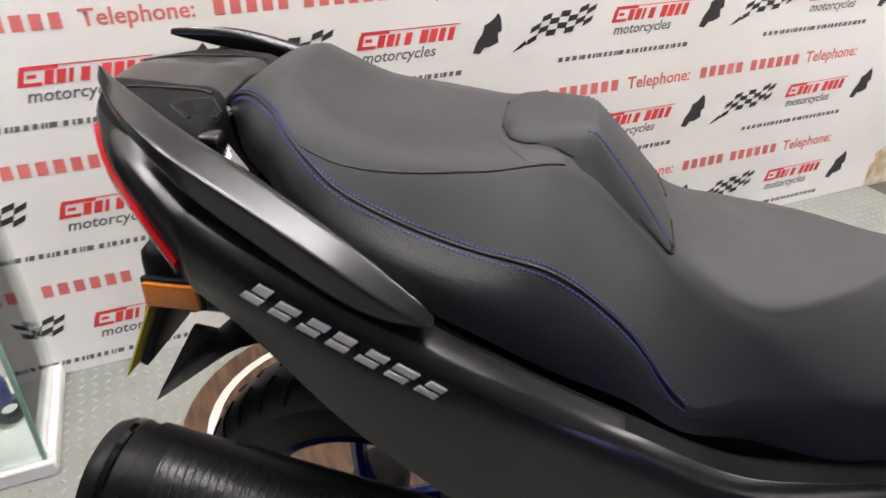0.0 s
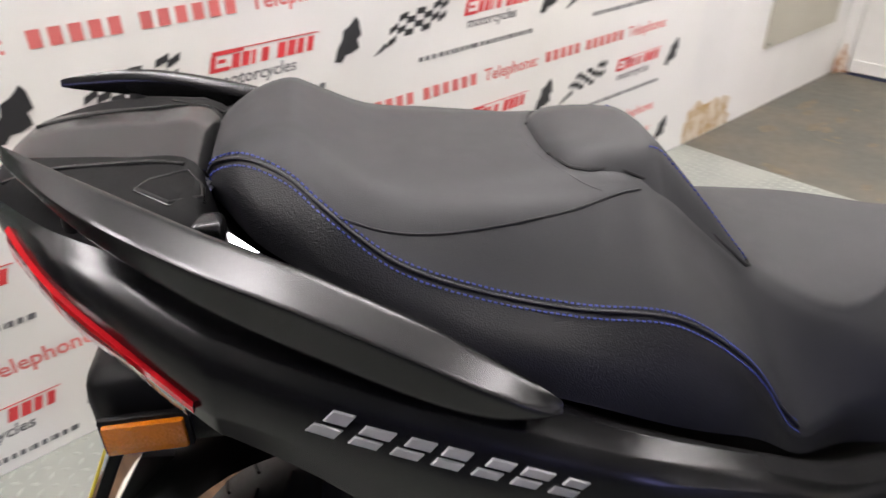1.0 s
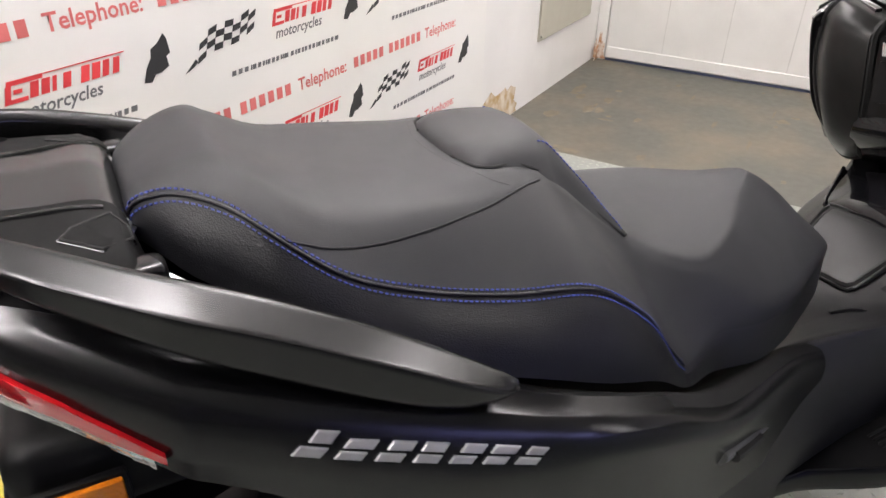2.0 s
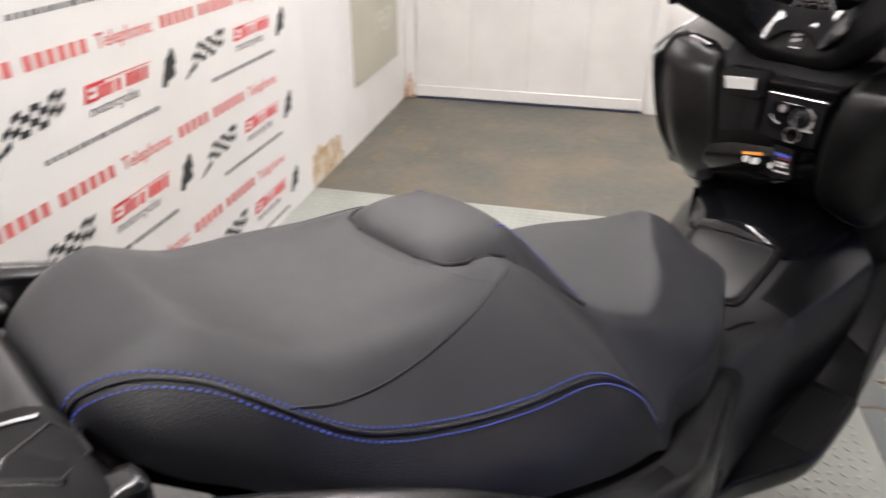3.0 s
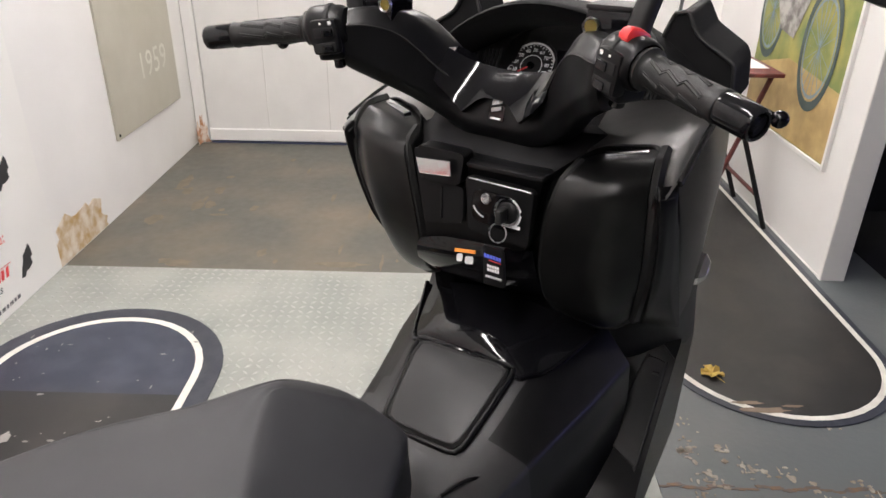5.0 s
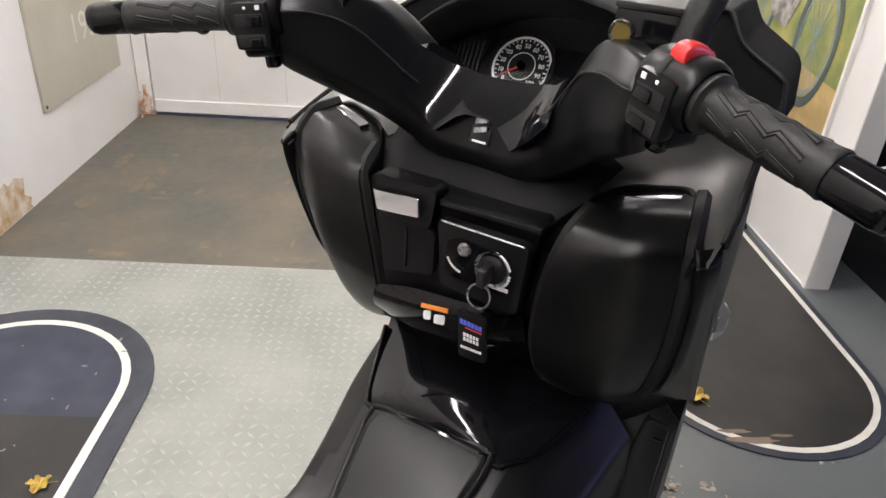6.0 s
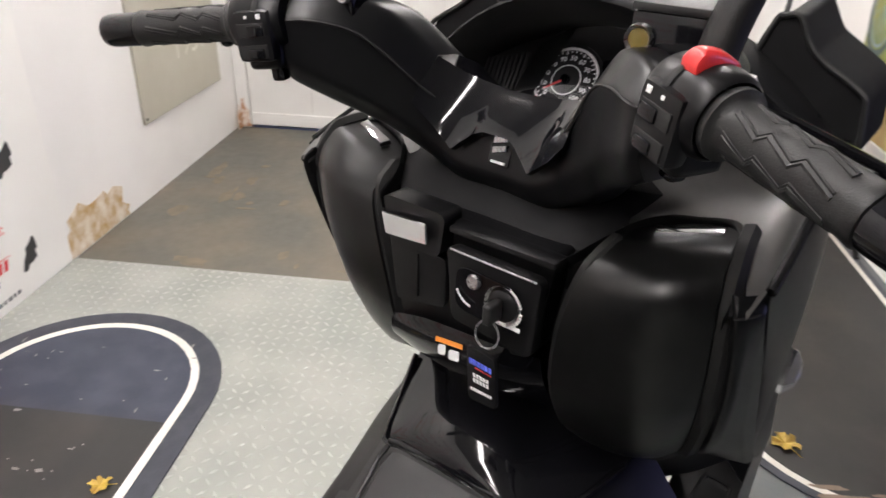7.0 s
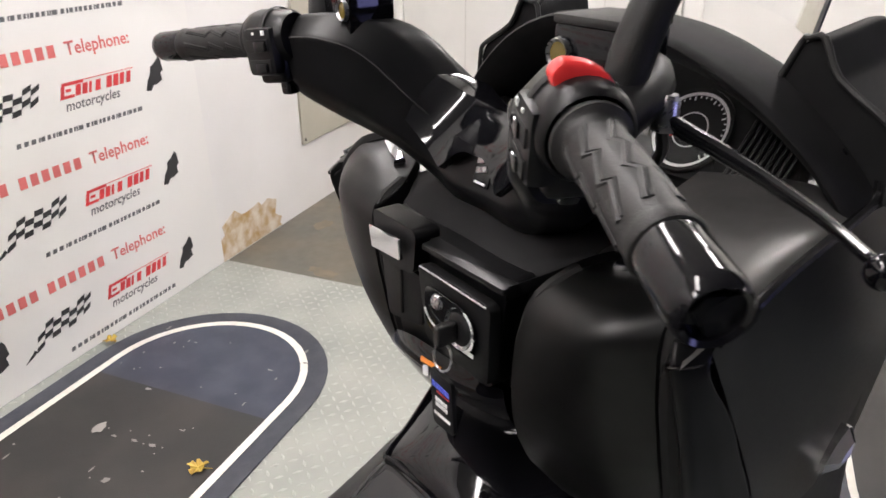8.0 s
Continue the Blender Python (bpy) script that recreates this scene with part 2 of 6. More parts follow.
structure("wall_opposite_east", box((-2.4, -12.12, -0.1), (0.12, -12.0, CEIL)), DUSK, "plain dark grey wall", "wall")
structure("wall_opposite_low", box((-5.6, -12.12, -0.1), (-2.4, -12.0, 0.8)), DUSK, "plain dark grey wall below a window", "wall")
structure("wall_opposite_head", box((-5.6, -12.12, 2.3), (-2.4, -12.0, CEIL)), DUSK, "plain dark grey wall above a window", "wall")
structure("ceiling", box((-8.62, -12.12, CEIL), (0.12, 0.12, CEIL + 0.1)), material("ceiling_paint", (0.36, 0.355, 0.345), 0.7, scale=2.5, bump=0.15, bump_scale=60), "plain grey ceiling", "ceiling")
tagged(part("window_1", box((-5.6, -12.1, 0.8), (-2.4, -12.08, 2.3)), glow("dusk_sky", (0.42, 0.42, 1.0), 4.8), smooth=False), "wide shop window with blue dusk sky outside", "window", kind="structure")
structure("wall_partition", box((-1.527, -2.947, 0.0), (0.0, -2.872, CEIL)), WALL, "white painted partition wall", "wall")
structure("trim_partition", box((-1.552, -2.955, 0.0), (-1.527, -2.862, CEIL), .003, 1), WALL, "white painted board on the partition's end", "trim")

# far wall: boarded door, its frame, the ledge along its foot
structure("door_1", box((-0.022, -1.47, 0.012), (-0.002, -0.075, 2.1), .003, 1), material("door_paint", (.72, .71, .69), .5, scale=4, colour2=(.78, .77, .75), bump=.2, bump_scale=30), "white painted boarded door", "door")
structure("door_ledge", box((-0.034, -1.465, 0.018), (-0.022, -0.08, 0.085), .003, 1), WALL, "white board along the door's foot", "trim")
for y in (-0.42, -0.77, -1.12):
    structure("board_joint", box((-0.0235, y - .003, .09), (-0.0215, y + .003, 2.09)), material("joint_shadow", (.58, .57, .55), .7), "narrow joint between door boards", "trim")
structure("frame_corner", box((-0.03, -0.07, 0.0), (-0.002, -0.004, 2.2), .003, 1), WALL, "white corner post", "trim")
structure("frame_post", box((-0.03, -1.56, 0.0), (-0.002, -1.478, 2.2), .003, 1), WALL, "white door post", "trim")
structure("door_gap", box((-0.03, -1.47, 0.001), (-0.004, -0.075, 0.012)), material("blue_seal", (.04, .05, .10), .5), "blue rubber seal under the door", "trim")

# ceiling lamps
LAMP = glow("lamp_diffuser", (1.0, 0.94, 0.925), 58.0)
lamp = None
for lx, ly in ((-5.4, -0.6), (-3.75, -0.95), (-1.75, -0.6), (-1.0, -2.2), (-0.78, -7.6)):
    m = pose(lx, ly, CEIL)
    if lamp is None:
        lamp = thing("ceiling_light", "long white fluorescent ceiling light", "ceiling light", m, "ceiling lights")
        part("housing", box((-0.76, -0.09, -0.035), (0.76, 0.09, 0.0), 0.006), WALL, lamp)
        part("diffuser", box((-0.74, -0.075, -0.07), (0.74, 0.075, -0.036), 0.02, 3), LAMP, lamp)
    else:
        copy_thing(lamp, m)

# damp, flaking patches low on the side wall
DAMP = material("damp_plaster", (.46, .30, .12), .8, scale=18, colour2=(.72, .66, .56), ramp=(.34, .66), bump=.8, bump_scale=70)
RUST = material("rust_stain", (.42, .20, .09), .8, scale=40, colour2=(.68, .60, .52), ramp=(.4, .62))


def blob(c, u, w, ru, rw, seed, n=22, rough=.3, half=False):
    rnd = random.Random(seed)
    out = []
    for k in range(n):
        a = (math.pi if half else 2 * math.pi) * k / (n - 1 if half else n)
        r = 1 + rough * (rnd.random() - .5) * 2
        out.append(Vector(c) + Vector(u) * ru * math.cos(a) * r + Vector(w) * rw * math.sin(a) * r)
    return out


tagged(part("damp_patch", slab(blob((-1.40, -.0005, .004), (1, 0, 0), (0, 0, 1), .235, .165, 4, 26, .16, True), .002, along=(0, -1, 0)), DAMP, smooth=False), "brown flaking damp patch at the wall's foot", "stain", kind="structure")
tagged(part("rust_patch", slab(blob((-.05, -.0305, .005), (1, 0, 0), (0, 0, 1), .045, .10, 9, 20, .3, True), .002, along=(0, -1, 0)), RUST, smooth=False), "rust stain on the corner post", "stain", kind="structure")
tagged(part("rust_patch", slab(blob((-.031, -.04, .005), (0, 1, 0), (0, 0, 1), .035, .13, 5, 20, .3, True), .002, along=(-1, 0, 0)), RUST, smooth=False), "rust stain on the corner post", "stain", kind="structure")

# beige board on the side wall
board = thing("notice_board", "plain beige printed board fixed to the wall", "poster")
part("sheet", box((-.975, -.012, .305), (-.213, -.0005, 1.75), .002, 1), material("beige_board", (.43, .41, .335), .45, scale=5, colour2=(.47, .45, .375)), board)
part("corner_screw", lathe([(0, .003), (.006, .002), (.007, 0)], pose(-.955, -.012, .325, 90, 0, 0), 12), MATTE, board)
shared("numerals", text_mesh("1959", .17), material("pale_print", (.56, .55, .48), .5), board, pose(-.66, -.0128, .50, 90, 0, 0))

# ---- banner with its repeated print ----
banner = thing("banner", "white printed vinyl banner covering the wall", "banner")
part("sheet", box((-8.2, -.006, .006), (-1.585, -.0008, 2.35), .001, 1), BANNER, banner)
YB = -.0068


def flat(pts):
    """A thin print: outlines in (x, z), on the banner's face."""
    bm = bmesh.new()
    for o in pts:
        slab([(x, 0, z) for x, z in o], .0006, along=(0, -1, 0), bm=bm)
    return bm


def slant(x, z, w, h, k=.28):
    return [(x, z), (x + w, z), (x + w + h * k, z + h), (x + h * k, z + h)]


# red heading: a bold open block, then slanted bars in two groups under a hairline
head = [slant(.0, .0, .048, .008), slant(.0025, .008, .012, .026), slant(.012, .034, .075, .009), slant(.022, .017, .018, .008)]
head += [slant(.052 + k * .024, .002, w, .030) for k, w in enumerate((.018, .018, .009, .018))] + [slant(.165 + k * .026, .002, w, .033) for k, w in enumerate((.020, .020, .016, .016))] + [slant(.09, .0405, .19, .0022)]
HEAD = to_mesh(flat(head), "heading")
bars, x = [], 0.0
for w in (.018, .018, .018, .006, .016, .014, .009, .006, .014, .014, .014, .006, .006, .022, .015, .008, .015, .010, .014, .014, .014, .006, .015, .014, .006, .014, .015, .022):
    bars.append(slant(x, 0, w * .72, .0125, .2))
    x += w * 1.27
WORD = text_mesh("motorcycles", .040, .25, .0006)
TEL = text_mesh("Telephone:", .052, 0, .0009)
DIGIT = to_mesh(flat([[(0, 0), (.023, 0), (.023, .033), (0, .033)]]), "number_bar")
# chequered flag: waving squares
def fp(u, v):
    return (.012 + u * .029 + v * .005, .004 + .0065 * u + v * .0155 + .007 * math.sin(u * .95))


sq = [[fp(i, j), fp(i + 1, j), fp(i + 1, j + 1), fp(i, j + 1)] for i in range(7) for j in range(4) if (i + j) % 2 == 0]
sq.append([(-.03, -.010), (.0, .0), (.014, .010), (.008, .018)])
SQUARES = [to_mesh(flat([o]), "flag_square") for o in sq]
FAR_FLAGS, LINES = [], []
# dark plain shape beside the heading
FIG = to_mesh(flat([[(.0, .0), (.02, -.004), (.034, .012), (.05, .012), (.075, .022), (.072, .045), (.084, .052), (.080, .085), (.072, .098), (.062, .088), (.050, .078), (.032, .070), (.028, .050), (.012, .030)]]), "figure")
COLS = [-2.140 - .7495 * k for k in range(-1, 8)]
for r in range(7):
    z = .129 + .3172 * r
    for x in COLS:
        def put(name, me, mat, dx, dz, label):
            xs = [v.co.x for v in me.vertices]
            if x + dx + max(xs) < -1.59 and x + dx > -8.1:
                ob = shared(name, me, mat, banner, pose(x + dx, YB, z + dz, 0 if name not in ("printed_word", "printed_label") else 90, 0, 0), label)
                return ob
        put("printed_heading", HEAD, RED_INK, 0, 0, "red slanted heading bars")
        put("printed_word", WORD, GREY_INK, .010, -.034, "dark grey slanted lettering")
        if -8.0 < x - .165 and x + .32 < -1.59:
            LINES += [[(u + x - .165, v + z - .094) for u, v in o] for o in bars]
        put("printed_figure", FIG, BLACK_INK, .318, -.040, "dark plain shape")
        if x + .466 + .24 < -1.59 and -8.0 < x:
            if r < 5 and x > -4.5:
                for me in SQUARES:
                    shared("flag_square", me, BLACK_INK, banner, pose(x + .466, YB, z - .040, 0, 0, 0))
            else:
                FAR_FLAGS += [[(u + x + .466, v + z - .040) for u, v in o] for o in sq]
        k = COLS.index(x)
        tx = -2.089 - .716 * (k - 1)
        if tx + .26 < -1.59:
            shared("printed_label", TEL, PALE_RED_INK, banner, pose(tx, YB, z + .115, 90, 0, 0), "red lettering")
        if tx + .28 + .40 < -1.57:
            for q in range(11 if x > -6.3 and r < 5 else 0):
                shared("number_bar", DIGIT, PALE_RED_INK, banner, pose(tx + .275 + .036 * q + (.024 if q > 4 else 0), YB, z + .115, 0, 0, 0), "plain red bar")

for name, outlines, mat, label in (("printed_flag", FAR_FLAGS, BLACK_INK, "black and white chequered flags further along"), ("printed_line", LINES, GREY_INK, "thin dark grey lines of small bars")):
    vs, fs = [], []
    for o in outlines:
        n0 = len(vs)
        vs += [(u, YB - .0005, v) for u, v in o] + [(u, YB + .0008, v) for u, v in o]
        fs += [(n0, n0 + 1, n0 + 2, n0 + 3)] + [(n0 + q, n0 + 4 + q, n0 + 4 + (q + 1) % 4, n0 + (q + 1) % 4) for q in range(4)]
    me = bpy.data.meshes.new(name)
    me.from_pydata(vs, [], fs)
    me.materials.append(mat)
    ob = new(name, me)
    ob.parent = banner
    tagged(ob, label, "", kind="stuff")

# ---- tread plate ----
plate = structure("tread_plate", box((-12.0, -1.985, 0.0), (-1.565, -.004, .005), .001, 1), TREAD, "pale grey painted steel tread plate", "floor")
vs, fs = [], []
step = .0315
ix, iy = int(3.75 / step), int(1.97 / step)
for i in range(ix):
    for j in range(iy):
        cx, cy = -1.58 - i * step, -.018 - j * step
        a = radians(45 if (i + j) % 2 else -45)
        c, s = math.cos(a), math.sin(a)
        n0 = len(vs)
        for u, w, h in ((-.0135, 0, 0), (0, -.0046, 0), (.0135, 0, 0), (0, .0046, 0), (-.008, 0, .0022), (0, -.0020, .0028), (.008, 0, .0022), (0, .0020, .0028)):
            vs.append((cx + u * c - w * s, cy + u * s + w * c, .005 + h))
        for k in range(4):
            fs.append((n0 + k, n0 + (k + 1) % 4, n0 + 4 + (k + 1) % 4, n0 + 4 + k))
        fs.append((n0 + 4, n0 + 5, n0 + 6, n0 + 7))
me = bpy.data.meshes.new("tread_bars")
me.from_pydata(vs, [], fs)
me.shade_smooth()
me.materials.append(TREAD_TOP)
ob = new("tread_bars", me)
ob.parent = plate
tagged(ob, "raised lozenge bars of the tread plate", "", kind="stuff")

# ---- printed road mats ----
MAT_EDGE = material("mat_rubber", (.028, .032, .045), .38, scale=20, colour2=(.045, .05, .065), bump=.25, bump_scale=220)
MAT_IN = material("mat_asphalt", (.021, .0205, .020), .42, scale=5, colour2=(.040, .0365, .033), ramp=(.45, .75), bump=.3, bump_scale=260)
# same mat with a bluish reflection painted into its base colour
MAT_SHEEN = material("mat_blue_sheen", (.026, .032, .052), .34, scale=9, colour2=(.05, .058, .085), ramp=(.4, .7), bump=.3, bump_scale=260)
MAT_WOOD = material("mat_brown", (.055, .030, .016), .4, scale=9, colour2=(.15, .085, .045), stretch=(6, 1, 1), ramp=(.35, .7))
LINE = material("mat_line", (.66, .64, .58), .45, scale=30, colour2=(.74, .72, .66))


def stadium(x0, x1, yc, r, z, n=20):
    """Outline from x0 to x1 with round ends of radius r."""
    out = []
    for k in range(n + 1):
        a = -math.pi / 2 + math.pi * k / n
        out.append(Vector((x1 - r + r * math.cos(a), yc + r * math.sin(a), z)))
    for k in range(n + 1):
        a = math.pi / 2 + math.pi * k / n
        out.append(Vector((x0 + r + r * math.cos(a), yc + r * math.sin(a), z)))
    return out


def ring(a, b):
    bm = bmesh.new()
    va, vb = [bm.verts.new(p) for p in a], [bm.verts.new(p) for p in b]
    vc = [bm.verts.new(p + Vector((0, 0, .0012))) for p in a]
    vd = [bm.verts.new(p + Vector((0, 0, .0012))) for p in b]
    n = len(a)
    for k in range(n):
        q = (k + 1) % n
        bm.faces.new((vc[k], vc[q], vd[q], vd[k]))
        bm.faces.new((va[k], va[q], vc[q], vc[k]))
        bm.faces.new((vd[k], vd[q], vb[q], vb[k]))
    bmesh.ops.recalc_face_normals(bm, faces=bm.faces)
    return bm


def road_mat(x0, x1, yc, z, label, sheen_from, brown_to, margin=.045, wide=.022, r=.366):
    m = thing("road_mat", label, "floor mat", group="road mats")
    part("base", slab(stadium(x0, x1, yc, r, z), .004, .001, 1, along=(0, 0, 1)), MAT_EDGE, m)
    part("white_line", ring(stadium(x0 + margin, x1 - margin, yc, r - margin, z + .004), stadium(x0 + margin + wide, x1 - margin - wide, yc, r - margin - wide, z + .004)), LINE, m, "worn white border line", smooth=False)
    margin += wide + .002
    inner = stadium(x0 + margin, x1 - margin, yc, r - margin, z + .004)
    # the last span carries the painted blue reflection, cut straight across
    spans = [(x0, brown_to, MAT_WOOD), (brown_to, sheen_from, MAT_IN), (sheen_from, x1, MAT_SHEEN)]
    for a, b, mt in spans:
        if b - a < .02:
            continue
        bm = bmesh.new()
        bm.faces.new([bm.verts.new(p) for p in (stadium(x0, x1, yc, r, z + .004) if mt == MAT_WOOD else inner)])
        for cut, nrm in ((a, (-1, 0, 0)), (b, (1, 0, 0))):
            bmesh.ops.bisect_plane(bm, geom=bm.verts[:] + bm.edges[:] + bm.faces[:], plane_co=(cut, 0, 0), plane_no=nrm, clear_outer=True)
        rr = bmesh.ops.extrude_face_region(bm, geom=bm.faces[:])
        bmesh.ops.translate(bm, verts=[v for v in rr["geom"] if isinstance(v, bmesh.types.BMVert)], vec=(0, 0, .0008))
        bmesh.ops.recalc_face_normals(bm, faces=bm.faces)
        part("field", bm, mt, m, smooth=False)
    return m


road_mat(-4.231, -1.873, -.426, .007, "dark road-print mat with a white border line", -2.33, -3.45, .059, r=.373)
road_mat(-2.394, -.04, -2.472, .003, "black road-print mat with a white border line", -.04, -2.394, .024, .018)

# fallen leaves, paint chips and grit
LEAF = material("yellow_leaf", (.55, .40, .07), .6, scale=60, colour2=(.38, .24, .05))


def leaf(x, y, z, size, turn, label):
    pts = []
    for k in range(26):
        a = 2 * math.pi * k / 26
        r = size * (.55 + .45 * abs(math.cos(2.5 * a)) + .08 * math.sin(9 * a))
        pts.append((r * math.cos(a), r * math.sin(a)))
    bm = bmesh.new()
    c0 = bm.verts.new((0, 0, .006))
    vs_ = [bm.verts.new((px, py, .002 + .012 * math.sin(px * 60) ** 2 + .008 * ((k * 7) % 5) / 5)) for k, (px, py) in enumerate(pts)]
    for k in range(26):
        bm.faces.new((c0, vs_[k], vs_[(k + 1) % 26]))
    r = bmesh.ops.extrude_face_region(bm, geom=bm.faces[:])
    bmesh.ops.translate(bm, verts=[v for v in r["geom"] if isinstance(v, bmesh.types.BMVert)], vec=(0, 0, .0008))
    bmesh.ops.recalc_face_normals(bm, faces=bm.faces)
    ob = part("fallen_leaf", bm, LEAF)
    ob.matrix_world = pose(x, y, z, 0, 0, turn)
    tagged(ob, label, "leaf", "fallen leaves")
    part("stalk", tube([(0, 0, .004), (-size * .7, -size * .2, .003), (-size * 1.3, -size * .3, .002)], .0012, 5, 3), LEAF, ob)


leaf(-2.168, -2.258, .006, .036, 20, "dry yellow maple leaf lying on the black mat")
leaf(-2.548, -.675, .010, .026, 100, "crumpled yellow leaf lying on the mat's edge")
leaf(-2.19, -.035, .008, .022, 200, "small tan leaf lying at the banner's foot")


def litter(name, mat, label, spots, z, h=.0012):
    bm = bmesh.new()
    for k, (x, y, ru, rw) in enumerate(spots):
        slab(blob((x, y, z), (1, 0, 0), (0, 1, 0), ru, rw, 100 + k, 12, .30), h, along=(0, 0, 1), bm=bm)
    tagged(part(name, bm, mat, smooth=False), label, "floor wear", kind="stuff")


rnd = random.Random(11)
SPOTS = [(rnd.gauss(-2.72, .22), -2.06 - rnd.random() ** 1.3 * .75, .4 + .6 * rnd.random()) for _ in range(34)]
SPOTS += [(-2.756, -2.133, 1.5), (-2.79, -2.19, 1.3), (-2.698, -2.414, 1.5), (-2.644, -2.51, 1.4), (-2.60, -2.139, 1.0), (-2.664, -2.401, 1.3), (-2.76, -2.30, 1.2)]
CHIP = material("bare_concrete_chip", (.48, .44, .36), .8, scale=30, colour2=(.22, .17, .12))
litter("paint_chips", CHIP, "bare pale chips in the floor paint", [(cx + rnd.gauss(0, .017), cy + rnd.gauss(0, .014), .002 + rnd.random() ** 2 * .013 * k, .002 + rnd.random() ** 2 * .011 * k) for cx, cy, k in SPOTS for _ in range(7)] + [(rnd.uniform(-4.4, -1.7), rnd.uniform(-4.2, -2.05), .002 + rnd.random() ** 3 * .011, .002 + rnd.random() ** 3 * .011) for _ in range(70)], .002)
litter("floor_seam", material("rusty_seam", (.20, .12, .07), .8, scale=30, colour2=(.11, .10, .09)), "rust-brown joint across the floor paint", [(-2.62 + .006 * math.sin(k * 1.7), -2.0 - k * .03, .004 + .003 * ((k * 13) % 7) / 7, .019) for k in range(60)], .002, .0008)
litter("bare_patches", material("tan_scuff", (.20, .165, .115), .7, scale=20, colour2=(.15, .13, .095)), "tan scuffs in the olive floor paint", [(rnd.uniform(-1.5, -.1), rnd.uniform(-1.5, -.08), .01 + rnd.random() ** 2 * .06, .006 + rnd.random() ** 2 * .03) for _ in range(26)] + [(-1.52, -.42, .03, .05), (-1.50, -.36, .02, .03), (-.95, -.30, .06, .03), (-.65, -.15, .09, .025), (-.78, -.20, .05, .02), (-.97, -.57, .03, .02), (-1.50, -1.05, .02, .09)], .0, .0008)
litter("mat_grit", material("pale_grit", (.26, .25, .235), .8), "pale grit and scuffs on the mats", [(rnd.uniform(-4.0, -2.0), rnd.uniform(-.68, -.14), .002 + rnd.random() ** 4 * .012, .002 + rnd.random() ** 4 * .008) for _ in range(120)] + [(-2.52, -.33, .022, .016)], .0118, .0006)
litter("mat_grit", material("tan_scrape", (.20, .15, .11), .7, scale=30), "tan scrape on the black mat", [(-2.33, -2.36, .012, .07), (-2.30, -2.32, .008, .04), (-2.31, -2.44, .006, .03)], .0078, .0006)
litter("mat_stain", material("yellow_stain", (.45, .31, .08), .7, scale=40, colour2=(.10, .08, .05), ramp=(.4, .6)), "yellow dirt stain on the mat", [(-2.90, -.42, .10, .05), (-2.84, -.50, .05, .04), (-2.95, -.33, .05, .03)], .0118, .0006)


# ---- the scooter, in its own frame: x ahead, y to its left, z up ----
bike = thing("scooter", "large matt black maxi scooter standing upright on its stand", "scooter", pose(-2.966, -1.527, 0, 0, 0, -32.3))

BADGE = material("silver_badge", (0.48, 0.48, 0.49), 0.32, 0.45, scale=40)
# half profiles of the seat: centre, crown, crease, shoulder, seam, side, lower edge
SEAT = [
    (-1.238, [(0, .972), (.03, .972), (.042, .971), (.050, .970), (.058, .967), (.062, .962), (.060, .952)]),
    (-1.230, [(0, .988), (.03, .988), (.044, .987), (.052, .986), (.062, .983), (.070, .970), (.070, .952)]),
    (-1.202, [(0, 1.006), (.04, 1.006), (.056, 1.005), (.068, 1.002), (.082, .994), (.106, .965), (.112, .936)]),
    (-1.168, [(0, 1.015), (.045, 1.014), (.064, 1.012), (.080, 1.007), (.108, .986), (.132, .952), (.138, .920)]),
    (-1.142, [(0, 1.001), (.05, 1.001), (.074, .998), (.095, .992), (.133, .968), (.156, .932), (.163, .903)]),
    (-1.092, [(0, .974), (.06, .974), (.092, .970), (.12, .961), (.158, .930), (.182, .900), (.190, .872)]),
    (-1.02, [(0, .963), (.065, .963), (.098, .958), (.128, .948), (.174, .903), (.206, .876), (.216, .848)]),
    (-.945, [(0, .958), (.07, .957), (.098, .950), (.125, .937), (.186, .886), (.220, .858), (.231, .824)]),
    (-.865, [(0, .948), (.07, .949), (.093, .942), (.115, .928), (.195, .872), (.225, .830), (.233, .788)]),
    (-.79, [(0, .895), (.07, .893), (.095, .886), (.118, .868), (.201, .815), (.220, .785), (.228, .757)]),
    (-.727, [(0, .846), (.084, .844), (.114, .834), (.140, .808), (.202, .735), (.210, .722), (.215, .712)]),
    (-.655, [(0, .829), (.116, .820), (.141, .808), (.156, .790), (.181, .738), (.188, .714), (.190, .688)]),
    (-.57, [(0, .821), (.082, .821), (.110, .810), (.168, .756), (.178, .724), (.182, .698), (.186, .670)]),
    (-.497, [(0, .825), (.030, .825), (.058, .814), (.152, .744), (.162, .714), (.166, .690), (.168, .664)]),
    (-.443, [(0, .830), (.006, .829), (.024, .820), (.130, .739), (.140, .710), (.144, .684), (.146, .660)]),
    (-.395, [(0, .802), (.018, .800), (.030, .795), (.111, .736), (.119, .706), (.123, .678), (.125, .654)]),
    (-.345, [(0, .764), (.020, .762), (.034, .757), (.091, .732), (.097, .704), (.100, .674), (.102, .649)]),
    (-.318, [(0, .738), (.024, .736), (.038, .733), (.076, .720), (.081, .694), (.084, .664), (.086, .645)]),
    (-.298, [(0, .704), (.024, .703), (.038, .701), (.060, .694), (.064, .674), (.067, .654), (.069, .640)]),
]
NV = 4
SEAT_ROWS = dense(mirrored(SEAT), 4, NV)
SEAM = {-1: 2 * NV, 1: 10 * NV}
seat = part("seat", grid_bm([r[SEAM[-1]:SEAM[1] + 1] for r in SEAT_ROWS]), VINYL, bike, "dark grey matt vinyl dual seat cover")
seat_tree = BVHTree.FromPolygons([v.co.copy() for v in seat.data.vertices], [tuple(p.vertices) for p in seat.data.polygons])
